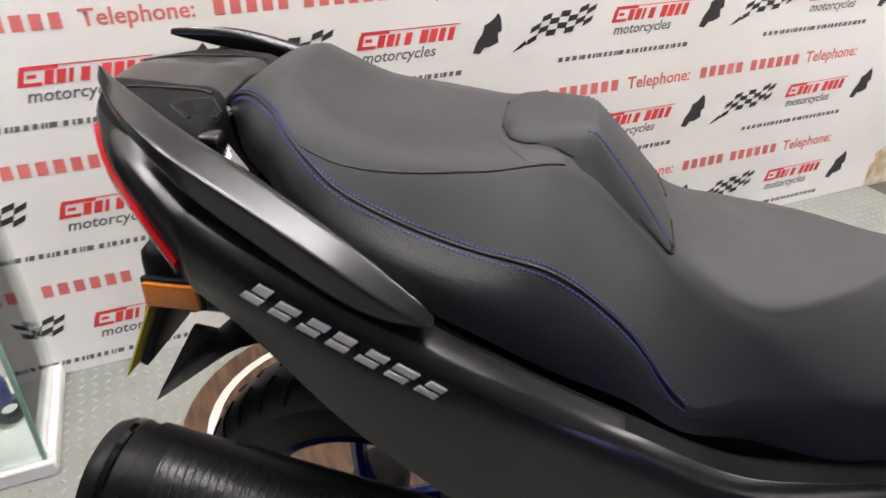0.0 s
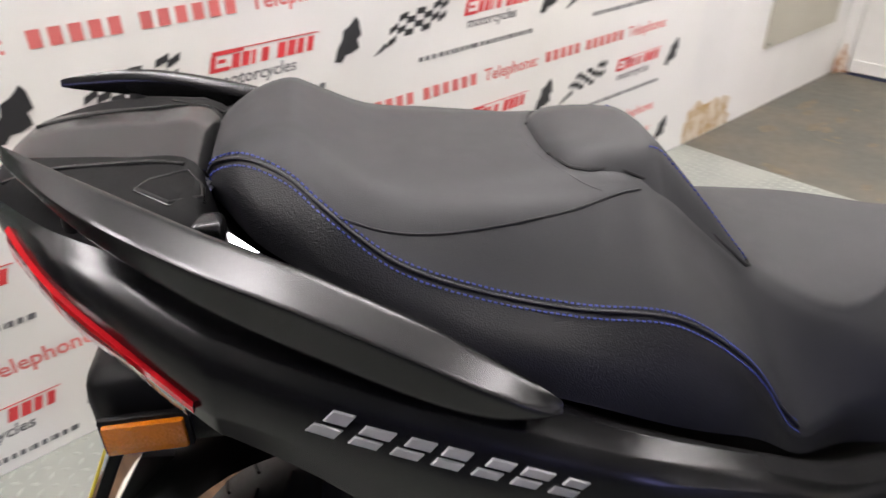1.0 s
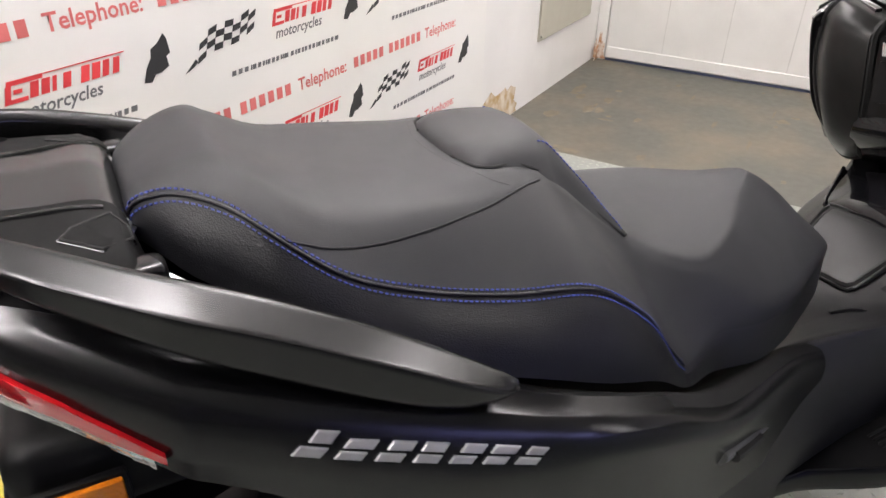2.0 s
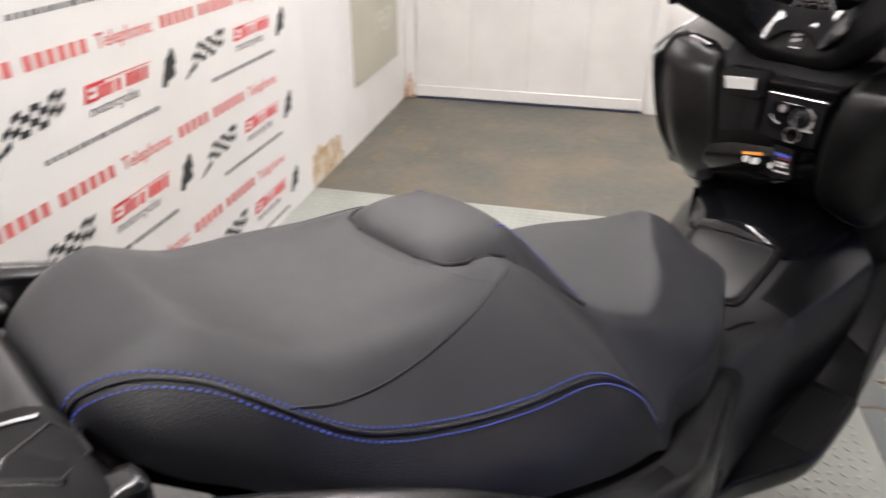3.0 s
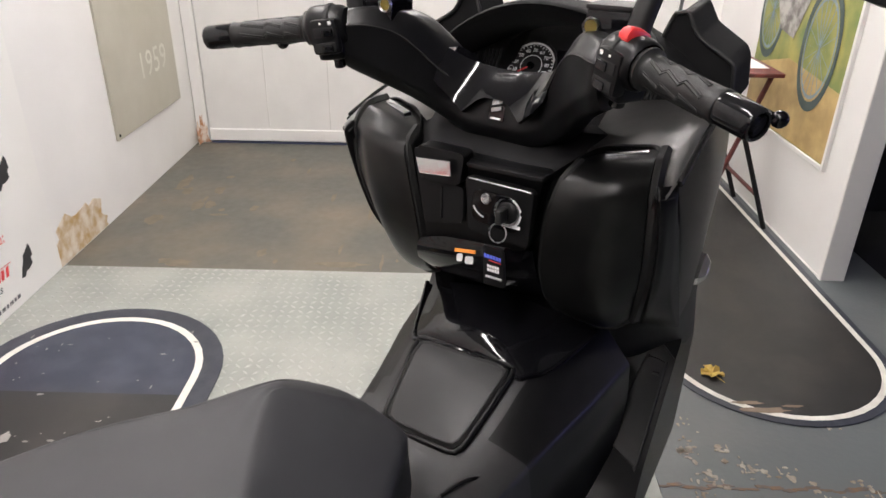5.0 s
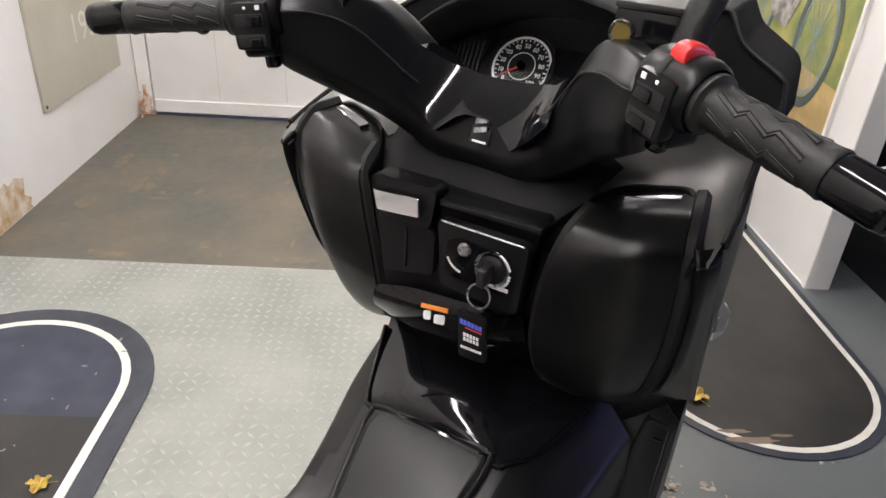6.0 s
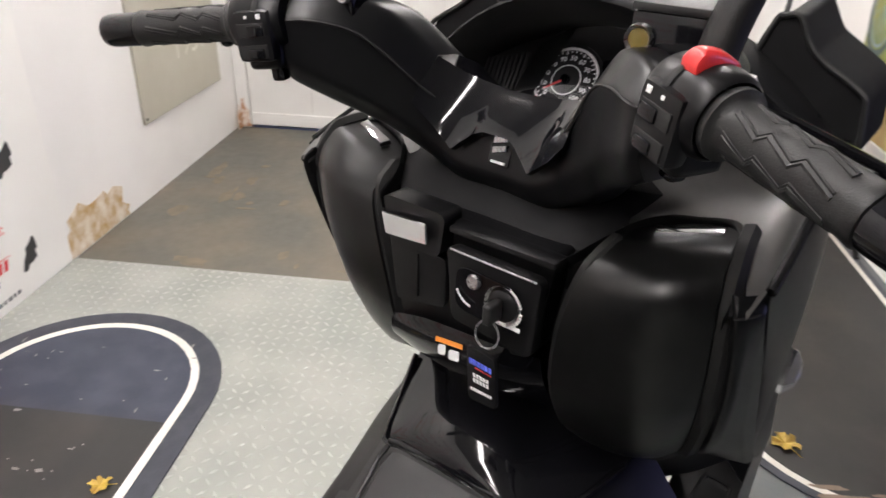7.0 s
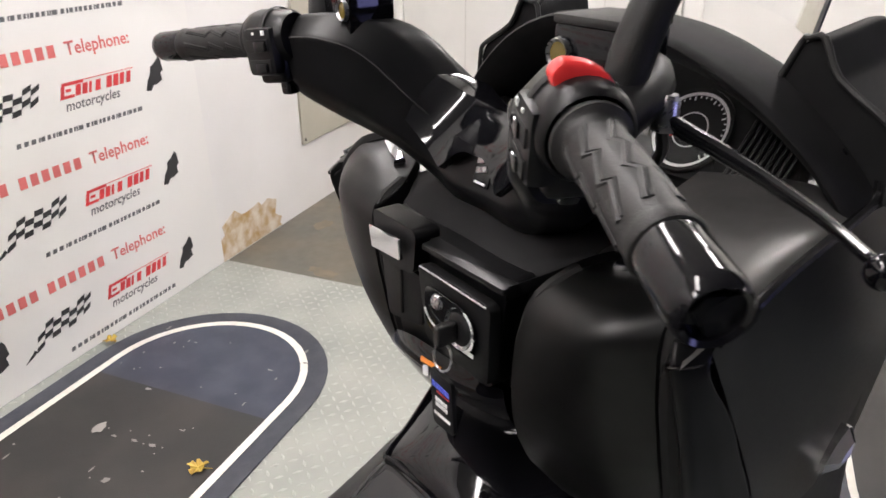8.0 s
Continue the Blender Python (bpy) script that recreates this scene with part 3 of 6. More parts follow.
part("side_panel", grid_bm([r[:SEAM[-1] + 1] for r in SEAT_ROWS]), LEATHER, seat, "grained black leather-look side panel")
part("side_panel", grid_bm([r[SEAM[1]:] for r in SEAT_ROWS]), LEATHER, seat, "grained black leather-look side panel")


def on_seat(x, y, up=0.0):
    hit = seat_tree.ray_cast(Vector((x, y, 1.3)), Vector((0, 0, -1)))
    return Vector((x, y, (hit[0].z if hit[0] else 0.8) + up))


def stitches(line, normals, length, gap, width, parent):
    """A row of short thread dashes laid along a line on the surface."""
    bm = bmesh.new()
    path = spline(line, 6)
    nrm = spline(normals, 6)
    need = 0.0
    for a, b, n in zip(path, path[1:], nrm):
        a, b, n = Vector(a), Vector(b), Vector(n).normalized()
        seg = (b - a).length
        d = (b - a) / max(seg, 1e-9)
        pos = need
        while pos < seg:
            p = a + d * pos
            w = d.cross(n).normalized() * width / 2
            q = [p - d * length / 2 - w, p + d * length / 2 - w, p + d * length / 2 + w, p - d * length / 2 + w]
            top = [bm.verts.new(v + n * 0.0011) for v in q]
            low = [bm.verts.new(v - n * 0.0004) for v in q]
            bm.faces.new(top)
            for i in range(4):
                bm.faces.new((low[i], low[(i + 1) % 4], top[(i + 1) % 4], top[i]))
            pos += length + gap
        need = pos - seg
    bmesh.ops.recalc_face_normals(bm, faces=bm.faces)
    return part("stitching", bm, THREAD, parent, "row of blue thread stitching", smooth=False)


for s in (-1, 1):
    k, last, r0 = SEAM[s], 41, 2 if s < 0 else 11
    seam = [r[k] for r in SEAT_ROWS[r0:last]]
    out = []
    for i in range(len(seam)):
        r = SEAT_ROWS[r0 + i]
        out.append(np.cross(np.array(SEAT_ROWS[r0 + 1 + i][k]) - SEAT_ROWS[r0 - 1 + i][k], np.array(r[k + 1]) - r[k - 1]))
        out[-1] = out[-1] / np.linalg.norm(out[-1])
        if out[-1][2] < 0:
            out[-1] = -out[-1]
    part("piping", tube([tuple(np.array(p) + 0.0006 * n) for p, n in zip(seam[::2], out[::2])], 0.0017, 8, 3), LEATHER, seat, "raised black piping along the seam")
    for off in (0.6, -0.75):
        line = []
        for i, p in enumerate(seam):
            r = SEAT_ROWS[r0 + i]
            q = np.array(r[k - s] if off > 0 else r[k + s]) - p
            line.append(np.array(p) + q / np.linalg.norm(q) * 0.0082 * abs(off))
        stitches(line, out, 0.0027, 0.0024, 0.0014, seat)
    # thin seam across the pillion part
    pts = [on_seat(x, s * y, 0.0002) for x, y in spline([(-1.135, .136), (-1.10, .139), (-1.05, .139), (-1.0, .133), (-.945, .12), (-.90, .106), (-.867, .094)], 5)]
    part("thin_seam", tube(pts, 0.0011, 6, 1), LEATHER, seat, "thin dark welt line")

PAD = [
    (-.940, [(0, .948), (.022, .948), (.036, .944)]),
    (-.936, [(0, .962), (.038, .961), (.056, .945)]),
    (-.926, [(0, .968), (.054, .967), (.076, .944)]),
    (-.908, [(0, .971), (.062, .969), (.089, .940)]),
    (-.882, [(0, .973), (.063, .969), (.097, .932)]),
    (-.852, [(0, .974), (.058, .968), (.103, .922)]),
    (-.838, [(0, .972), (.056, .965), (.105, .908)]),
    (-.826, [(0, .963), (.060, .955), (.106, .896)]),
    (-.790, [(0, .923), (.074, .914), (.107, .872)]),
    (-.765, [(0, .894), (.087, .882), (.108, .856)]),
    (-.750, [(0, .876), (.096, .862), (.108, .846)]),
    (-.742, [(0, .858), (.092, .848), (.101, .838)]),
    (-.736, [(0, .838), (.080, .832), (.090, .826)]),
]
PAD_ROWS = crisp(mirrored(PAD), [0, .014, .03, .014, 0], 4)
pad = part("backrest_pad", grid_bm(PAD_ROWS), VINYL, bike, "raised dark grey vinyl rider backrest pad")
for s, k in ((-1, 0), (1, len(PAD_ROWS[0]) - 1)):
    # dark groove where the pad rises out of the seat
    edge = []
    for r in PAD_ROWS[2:46:2]:
        for p in (r if s < 0 else r[::-1]):
            q = on_seat(p[0], p[1])
            if p[2] > q.z - .001:
                edge.append(q + Vector((0, s * .001, .0006)))
                break
    part("pad_groove", tube(edge, .0019, 6, 2), GAP, pad)
    j = k + (3 if s < 0 else -3)
    line = [np.array(r[j]) for r in PAD_ROWS[22:43]]
    stitches(line, [np.array((0.3, s * 0.6, 0.7))] * len(line), .0034, .0024, .0012, pad)
    # shallow moulded ring round the back of the pad
    part("recess_lip", tube([on_seat(x, s * y, -.0012) for x, y in spline([(-.950, .0), (-.948, .03), (-.938, .060), (-.924, .086), (-.906, .099)], 4)], .0015, 8, 1), VINYL, pad)

# tail bodywork: centre, edge, inner, under the rail, shoulder, side, lower edge
TAIL = [
    (-1.422, [(0, .968), (.03, .966), (.045, .962), (.054, .957), (.060, .952), (.062, .944), (.05, .930)]),
    (-1.40, [(0, .986), (.045, .983), (.074, .975), (.084, .962), (.094, .952), (.098, .934), (.085, .912)]),
    (-1.35, [(0, .994), (.056, .989), (.112, .981), (.128, .960), (.150, .948), (.155, .918), (.14, .885)]),
    (-1.30, [(0, .996), (.060, .990), (.125, .980), (.148, .950), (.179, .933), (.188, .895), (.172, .862)]),
    (-1.245, [(0, .993), (.062, .986), (.130, .970), (.160, .925), (.202, .910), (.213, .866), (.202, .825)]),
    (-1.225, [(0, .93), (.08, .93), (.140, .935), (.168, .912), (.206, .903), (.220, .862), (.209, .815)]),
    (-1.171, [(0, .895), (.11, .895), (.155, .903), (.184, .890), (.222, .882), (.236, .846), (.226, .785)]),
    (-1.07, [(0, .835), (.15, .840), (.19, .862), (.213, .848), (.239, .843), (.258, .800), (.248, .700)]),
    (-.971, [(0, .785), (.18, .790), (.222, .825), (.238, .812), (.259, .804), (.271, .767), (.255, .625)]),
    (-.90, [(0, .755), (.2, .760), (.235, .797), (.25, .790), (.269, .783), (.279, .764), (.262, .585)]),
    (-.79, [(0, .695), (.2, .700), (.232, .748), (.245, .745), (.262, .742), (.275, .728), (.258, .550)]),
    (-.66, [(0, .640), (.17, .645), (.205, .678), (.22, .677), (.238, .672), (.250, .655), (.235, .500)]),
    (-.5, [(0, .600), (.14, .615), (.168, .652), (.18, .650), (.195, .642), (.205, .620), (.195, .450)]),
    (-.38, [(0, .550), (.12, .565), (.14, .600), (.15, .600), (.165, .595), (.175, .575), (.165, .430)]),
]


def lean(x):
    """The tail's end sits a little off the machine's middle line."""
    return .025 * min(1, max(0, (-1.24 - x) / .16))


CR = [.01, .02, .012, .008, .008, .006, .006, .006, .008, .008, .012, .02, .01]
TAIL_ROWS = [[q + np.array((0, lean(q[0]), 0)) for q in r] for r in crisp(mirrored(TAIL), CR, 5)]
tail = part("tail_body", grid_bm(TAIL_ROWS), [SATIN, DECK], bike, "satin dark grey metallic tail bodywork")
wide = len(TAIL_ROWS[0]) - 1
for i, f in enumerate(tail.data.polygons):
    col = min(i % wide, wide - 1 - i % wide)
    # the sunken side decks are plain black plastic
    if (13 <= col <= 22 and f.center.x < -1.2) or (col >= 17 and f.center.x > -1.02) or (col >= 9 and f.center.x > -.78):
        f.material_index = 1
tail_tree = BVHTree.FromPolygons([v.co.copy() for v in tail.data.vertices], [tuple(p.vertices) for p in tail.data.polygons])
part("rear_cap", grid_bm([[(-1.422, y + .025, z) for y, z in ((-.05, .930), (-.062, .944), (-.045, .962), (0, .968), (.045, .962), (.062, .944), (.05, .930))], [(-1.40, y + .025, .915) for y in (-.05, -.04, -.03, 0, .03, .04, .05)], [(-1.36, y + .02, .885) for y in (-.11, -.08, -.04, 0, .04, .08, .11)]]), MATTE, tail)
part("deck_pad", box((-1.254, -.10, .90), (-1.238, .10, .972), .006, 3), RUBBER, tail, "black rubber pad between deck and seat")


def on_side(s, x, z, out=0.0, tree=None):
    hit = (tree or tail_tree).ray_cast(Vector((x, s * 0.7, z)), Vector((0, -s, 0)))
    if not hit[0]:
        return Vector((x, s * 0.1, z))
    n = hit[1] if hit[1].y * s > 0 else -hit[1]
    return hit[0] + n * out


def on_top(x, y, out=0.0, tree=None):
    hit = (tree or tail_tree).ray_cast(Vector((x, y, 1.4)), Vector((0, 0, -1)))
    n = hit[1] if hit[1].z > 0 else -hit[1]
    return hit[0] + n * out


def skin(s, upper, lower, out, rows=6, steps=6, tree=None):
    """A thin shell that follows the tail's side between two lines of (x, z)."""
    u, l = spline(upper, steps), spline(lower, steps)
    inner = [[on_side(s, *(np.array(a) * (1 - k / rows) + np.array(b) * k / rows), out, tree) for k in range(rows + 1)] for a, b in zip(u, l)]
    bm = grid_bm(inner)
    r = bmesh.ops.extrude_face_region(bm, geom=list(bm.faces))
    bmesh.ops.translate(bm, verts=[v for v in r["geom"] if isinstance(v, bmesh.types.BMVert)], vec=(0, -s * 0.012, 0))
    bmesh.ops.recalc_face_normals(bm, faces=bm.faces)
    return bm


for s in (-1, 1):
    light = part("tail_light", skin(s, [(-1.25, .855), (-1.29, .888), (-1.33, .915), (-1.365, .935), (-1.39, .949)], [(-1.25, .847), (-1.29, .869), (-1.33, .891), (-1.365, .909), (-1.39, .927)], .0050), REDLENS, bike, "dark red tail light lens")
    part("clear_lens", skin(s, [(-1.258, .850), (-1.29, .867), (-1.33, .889), (-1.365, .907), (-1.39, .925)], [(-1.258, .834), (-1.29, .842), (-1.33, .862), (-1.365, .886), (-1.39, .914)], .0045), CLEARLENS, light, "clear lower indicator lens")
    # grab rail: pointed at both ends, flat on top with a hard outer edge
    RAIL = [(-1.388, 0.0851, 1.0090, 0.006, 0.006), (-1.375, 0.0996, 1.0090, 0.015, 0.012), (-1.335, 0.1350, 1.0050, 0.031, 0.021), (-1.295, 0.1598, 0.9965, 0.043, 0.027), (-1.232, 0.1857, 0.9760, 0.056, 0.031), (-1.165, 0.2049, 0.9477, 0.065, 0.033), (-1.085, 0.2243, 0.9067, 0.064, 0.032), (-1.035, 0.2344, 0.8772, 0.050, 0.027), (-0.995, 0.2396, 0.8521, 0.026, 0.016), (-0.977, 0.2405, 0.8403, 0.005, 0.004)]
    st = []
    for x, y, z, h, w in RAIL:
        e = lean(x)
        st.append([(x, s * q + e, v) for q, v in ((y - w * .86, z - h * .7), (y - w * 1.0, z - .005), (y - w * .62, z + .004), (y + w * .56, z - .0095), (y + w * .42, z - h * .78), (y - w * .2, z - h * .84), (y - w * .86, z - h * .7))])
    rows = crisp(st, [0, .003, .004, .0028, .005, .005, 0], 4)
    part("grab_rail", grid_bm(rows), SATIN, bike, "long satin black pillion grab rail")
    part("rail_post", tube([(-1.33, s * .115, .965), (-1.325, s * .125, .985)], .008), MATTE, bike)
    # five-sided moulded cover in the tail's deck
    hexa = [(-1.284, .099), (-1.275, .088), (-1.250, .076), (-1.240, .083), (-1.239, .096), (-1.259, .116)]
    part("cover_plate", slab([on_top(x, s * y, .0005) for x, y in (hexa if s < 0 else hexa[::-1])], .002, .0006, 1, along=(0, 0, 1)), DECK, tail)
    part("cover_groove", tube([on_top(x, s * y, .0012) for x, y in hexa + hexa[:1]], .0015, 6, 1), GAP, tail)
    hc = Vector((sum(q[0] for q in hexa) / 6, sum(q[1] for q in hexa) / 6))
    # thin satin line added for the bright highlight round the groove
    part("groove_glint", tube([on_top(hc.x + (x - hc.x) * 1.10, s * (hc.y + (y - hc.y) * 1.10), .0004) for x, y in hexa + hexa[:1]], .0011, 6, 1), SATIN, tail)
    part("deck_edge", tube([on_top(x, s * y, -.0006) for x, y in ((-1.40, .048), (-1.36, .055), (-1.31, .060), (-1.275, .064), (-1.252, .068))], .0030, 8, 4), SATIN, tail)
    # strap hook and bolt by the seat's corner
    part("hook_block", box((-1.248, s * .122 - .014, .925), (-1.220, s * .122 + .014, .966), .010, 4), SATIN, tail)
    part("bolt", lathe([(0, .006), (.005, .006), (.0065, .003), (.0065, -.006)], pose(-1.241, s * .066, .967, 0, -35, 0)), STEEL, tail)
    part("grab_bracket", slab([(-1.224, s * .106, .946), (-1.192, s * .133, .931), (-1.180, s * .150, .918), (-1.205, s * .146, .925), (-1.226, s * .128, .938)], .004, .001, 1), CHROME, tail)
    # badge on the flank: seven pairs of plain slanted silver strips
    u0, u1 = np.array((-1.171, .842)), np.array((-.962, .764))
    d = (u1 - u0) / np.linalg.norm(u1 - u0)
    up = np.array((-d[1], d[0])) * (1 if d[0] > 0 else -1)
    out = on_side(s, -1.07, .80, 1) - on_side(s, -1.07, .80)
    total = np.linalg.norm(u1 - u0)
    for i in range(7):
        h = .022 if i == 0 else .017
        w = total / 7 * .84
        low = u0 + d * (i * total / 7 - .002)
        for v0, v1, q0, q1 in ((0, .40, .04, .84), (.56, 1, .04 if i % 2 else .16, .92 if i % 3 else .80)):
            cs = [low + d * (w * q + h * .55 * v) + up * h * v for q, v in ((q0, v0), (q1, v0), (q1, v1), (q0, v1))]
            part("badge_block", slab([on_side(s, *c, .0003) for c in (cs if s < 0 else cs[::-1])], .0022, .0008, 1, along=out), BADGE, bike, "slanted silver badge strip")

# folded pillion foot pegs
CAST = material("cast_grey_alloy", (.22, .22, .225), .4, .6, scale=40)
for s in (-1, 1):
    peg = part("pillion_peg", tube([(-.52, s * .195, .548), (-.60, s * .222, .585), (-.685, s * .248, .612)], [.009, .014, .012], 12, 4, flat=.7), CAST, bike, "folded grey alloy pillion foot peg")
    part("peg_pad", tube([(-.585, s * .229, .582), (-.66, s * .252, .606)], .007, 8, 2), RUBBER, peg)

# reflector, number plate holder and mudguard under the tail
for s in (-1, 1):
    part("side_reflector", box((-1.362, s * .118 - .004, .728), (-1.290, s * .118 + .004, .762), .003), AMBER, bike, "amber side reflector in a black frame")
    part("reflector_frame", box((-1.366, s * .111 - .005, .724), (-1.286, s * .111 + .004, .766), .003), MATTE, bike)
part("number_plate", slab([(-1.371, -.10, .716), (-1.371, .10, .716), (-1.433, .10, .587), (-1.433, -.10, .587)], .003, .001, 1, along=(-.9, 0, .43)), YELLOW, bike, "yellow plate seen edge on")
part("plate_holder", slab([(-1.362, -.08, .725), (-1.362, .08, .725), (-1.425, .08, .595), (-1.425, -.08, .595)], .012, .003, along=(.9, 0, -.43)), MATTE, bike)
part("holder_arm", tube([(-1.25, 0, .76), (-1.32, 0, .72), (-1.38, 0, .66)], [.05, .045, .03], 12, 3), MATTE, bike)
part("mudguard", grid_bm(dense([[(x, y * w, z - abs(y) * .25 * w) for y in (-.085, -.05, 0, .05, .085)] for x, z, w in ((-1.20, .690, 1), (-1.27, .665, 1), (-1.335, .612, .95), (-1.405, .540, .7), (-1.464, .468, .25))], 3, 2)), MATTE, bike, "black plastic rear mudguard")
part("mudguard_fin", slab([(-1.464, -.006, .468), (-1.382, -.006, .606), (-1.335, -.006, .60), (-1.342, -.006, .56)], .012, .003, 2, along=(0, 1, 0)), MATTE, bike)
part("under_tray", box((-1.38, -.10, .70), (-.95, .10, .80), .03, 3), MATTE, bike)

# rear wheel, silencer and swing arm
wheel = part("rear_tyre", lathe([(.185, -.055), (.215, -.072), (.250, -.070), (.276, -.045), (.283, 0), (.276, .045), (.250, .070), (.215, .072), (.185, .055)], pose(-1.12, 0, .29, 90, 0, 0), 64), RUBBER, bike, "worn black rear tyre")
for k in range(36):
    a = 2 * math.pi * k / 36
    for s in (-1, 1):
        p = [Vector((-1.12 + r * math.cos(a + t), s * y, .29 + r * math.sin(a + t))) for r, y, t in ((.2835, .012, 0), (.278, .042, .05), (.262, .064, .08))]
        if p[0].z > .2 and p[0].x < -1.0:
            part("tread_groove", tube(p, .0024, 5, 2), GAP, wheel)
rim = part("rim", lathe([(.186, -.056), (.178, -.060), (.168, -.05), (.160, -.02), (.160, .02), (.168, .05), (.178, .060), (.186, .056)], pose(-1.12, 0, .29, 90, 0, 0), 64), BLUE, wheel, "blue painted wheel rim")
for k in range(5):
    a = 2 * math.pi * k / 5 + .4
    part("spoke", tube([(-1.12 + r * math.cos(a + t), -.02, .29 + r * math.sin(a + t)) for r, t in ((.03, 0), (.1, .08), (.166, .02))], [.018, .013, .016], 8, 3), BLUE, wheel)
part("hub", lathe([(0, -.06), (.045, -.06), (.05, -.03), (.05, .03), (0, .06)], pose(-1.12, 0, .29, 90, 0, 0)), MATTE, wheel)
SO, SD = Vector((-1.425, -.20, .503)), Vector((.40, 0, -.085)).normalized()
SR, SU = Vector((0, -1, 0)), Vector((.085, 0, .40)).normalized()
ax = Matrix.Translation(SO) @ SD.to_track_quat("Z", "Y").to_matrix().to_4x4()


def round_pipe(a, r, z):
    return SO + SD * z + (SR * math.cos(a) + SU * math.sin(a)) * r


sil = part("silencer", lathe([(.0, .0), (.052, .0), (.056, -.004), (.072, -.002), (.079, .012), (.079, .05), (.0835, .052), (.0835, .43), (.07, .46), (.03, .5)], ax, 40), MATTE, bike, "matt black exhaust silencer")
part("end_ring", lathe([(.0795, .020), (.0815, .022), (.0815, .030), (.0795, .032)], ax, 40), GLOSS, sil)
part("heat_shield", grid_bm([[round_pipe(-1.2 + 2.9 * k / 18, .0865, z) for k in range(19)] for z in (.085, .1, .2, .3, .42)]), material("carbon_heat_shield", (.012, .012, .013), .28, .2, scale=90, bump=.3, bump_scale=160), sil, "ribbed carbon-look heat shield")
for k in range(32):
    z = .09 + k * .0103
    part("shield_rib", tube([round_pipe(a, .0864, z + .003 * math.sin(3 * a)) for a in (-1.1, -.7, -.3, .1, .5, .9, 1.3, 1.6)], .0013, 5, 2), RUBBER, sil)
part("swing_arm", tube([(-1.14, -.115, .30), (-.95, -.12, .33), (-.75, -.12, .36)], [.05, .04, .05], 12, 3), MATTE, bike)
part("axle_cover", box((-1.19, -.15, .26), (-1.02, -.115, .36), .02, 3), MATTE, bike)
part("axle_nut", lathe([(0, .01), (.014, .01), (.016, 0), (.022, 0), (.022, -.01)], pose(-1.03, -.152, .34, 90, 0, 0), 12), STEEL, bike)
part("engine_case", box((-1.0, -.12, .28), (-.45, .12, .52), .05, 3), MATTE, bike)
part("centre_stand", tube([(-.62, -.16, .01), (-.60, -.13, .2), (-.6, 0, .24), (-.60, .13, .2), (-.62, .16, .01)], .014), MATTE, bike)

# ---- front half: tunnel, foot boards, leg shield, console ----
TUNNEL = [
    (.12, [(0, .700), (.08, .698), (.14, .675), (.20, .605), (.205, .54), (.195, .42), (.18, .30)]),
    (.02, [(0, .682), (.08, .678), (.13, .650), (.188, .595), (.196, .53), (.185, .41), (.172, .30)]),
    (-.06, [(0, .650), (.08, .645), (.12, .630), (.175, .588), (.184, .52), (.174, .40), (.165, .30)]),
    (-.12, [(0, .620), (.08, .615), (.115, .607), (.165, .584), (.175, .51), (.168, .40), (.16, .30)]),
    (-.185, [(0, .590), (.072, .586), (.11, .586), (.157, .582), (.170, .51), (.166, .40), (.16, .30)]),
    (-.25, [(0, .575), (.07, .572), (.11, .580), (.155, .590), (.170, .52), (.17, .40), (.162, .30)]),
    (-.34, [(0, .58), (.08, .58), (.115, .592), (.151, .606), (.172, .54), (.178, .42), (.17, .30)]),
    (-.45, [(0, .59), (.09, .59), (.125, .605), (.150, .622), (.185, .56), (.19, .44), (.18, .30)]),
    (-.60, [(0, .59), (.1, .59), (.14, .61), (.175, .632), (.205, .58), (.20, .44), (.19, .30)]),
]


def slim(x, y):
    """The tunnel's left flank is drawn in behind the fuel lid."""
    k = max(0, 1 - abs(x + .18) / .26)
    return y * (1 - .24 * k) if y > .09 else y


TUNNEL_ST = [[(x, slim(x, y), z) for x, y, z in r] for r in mirrored(TUNNEL)]
tunnel = part("centre_tunnel", grid_bm(crisp(TUNNEL_ST, [.01, .02, .02, .006, .02, .02, .03, .02, .02, .006, .02, .02, .01], 4)), [SHELL, PANEL], bike, "satin black centre tunnel")
for f in tunnel.data.polygons:
    if abs(f.center.y) > .105 and f.center.x > -.15:
        f.material_index = 1


def lid_z(x):
    return .6505 + (x + .06) * .49


# fuel lid: a rounded plate in a groove
lid = rounded([(-.068, .076, lid_z(-.068)), (-.062, -.076, lid_z(-.062)), (-.186, -.064, lid_z(-.186)), (-.188, .052, lid_z(-.188))], [.022, .022, .024, .024])
fuel = part("fuel_lid", slab(lid[::-1], .0065, .002, 2, along=(-.44, 0, .9)), SHELL, bike, "rounded satin black fuel filler lid")
part("lid_groove", tube([p + Vector((0, 0, .0015)) for p in lid[::2] + lid[:1]], .0060, 6, 2, False), GAP, fuel)
lc = sum(lid, Vector()) / len(lid)
part("lid_surround", tube([lc + (p - lc) * 1.13 + Vector((0, 0, .0012)) for p in lid[::2] + lid[:1]], .0040, 8, 2, False), PANEL, fuel)
for s in (-1, 1):
    part("hinge_lip", tube([(-.258, s * .088, .577), (-.235, s * .098, .582), (-.215, s * .108, .582), (-.20, s * .118, .578)], .003, 8, 4), PANEL, tunnel)
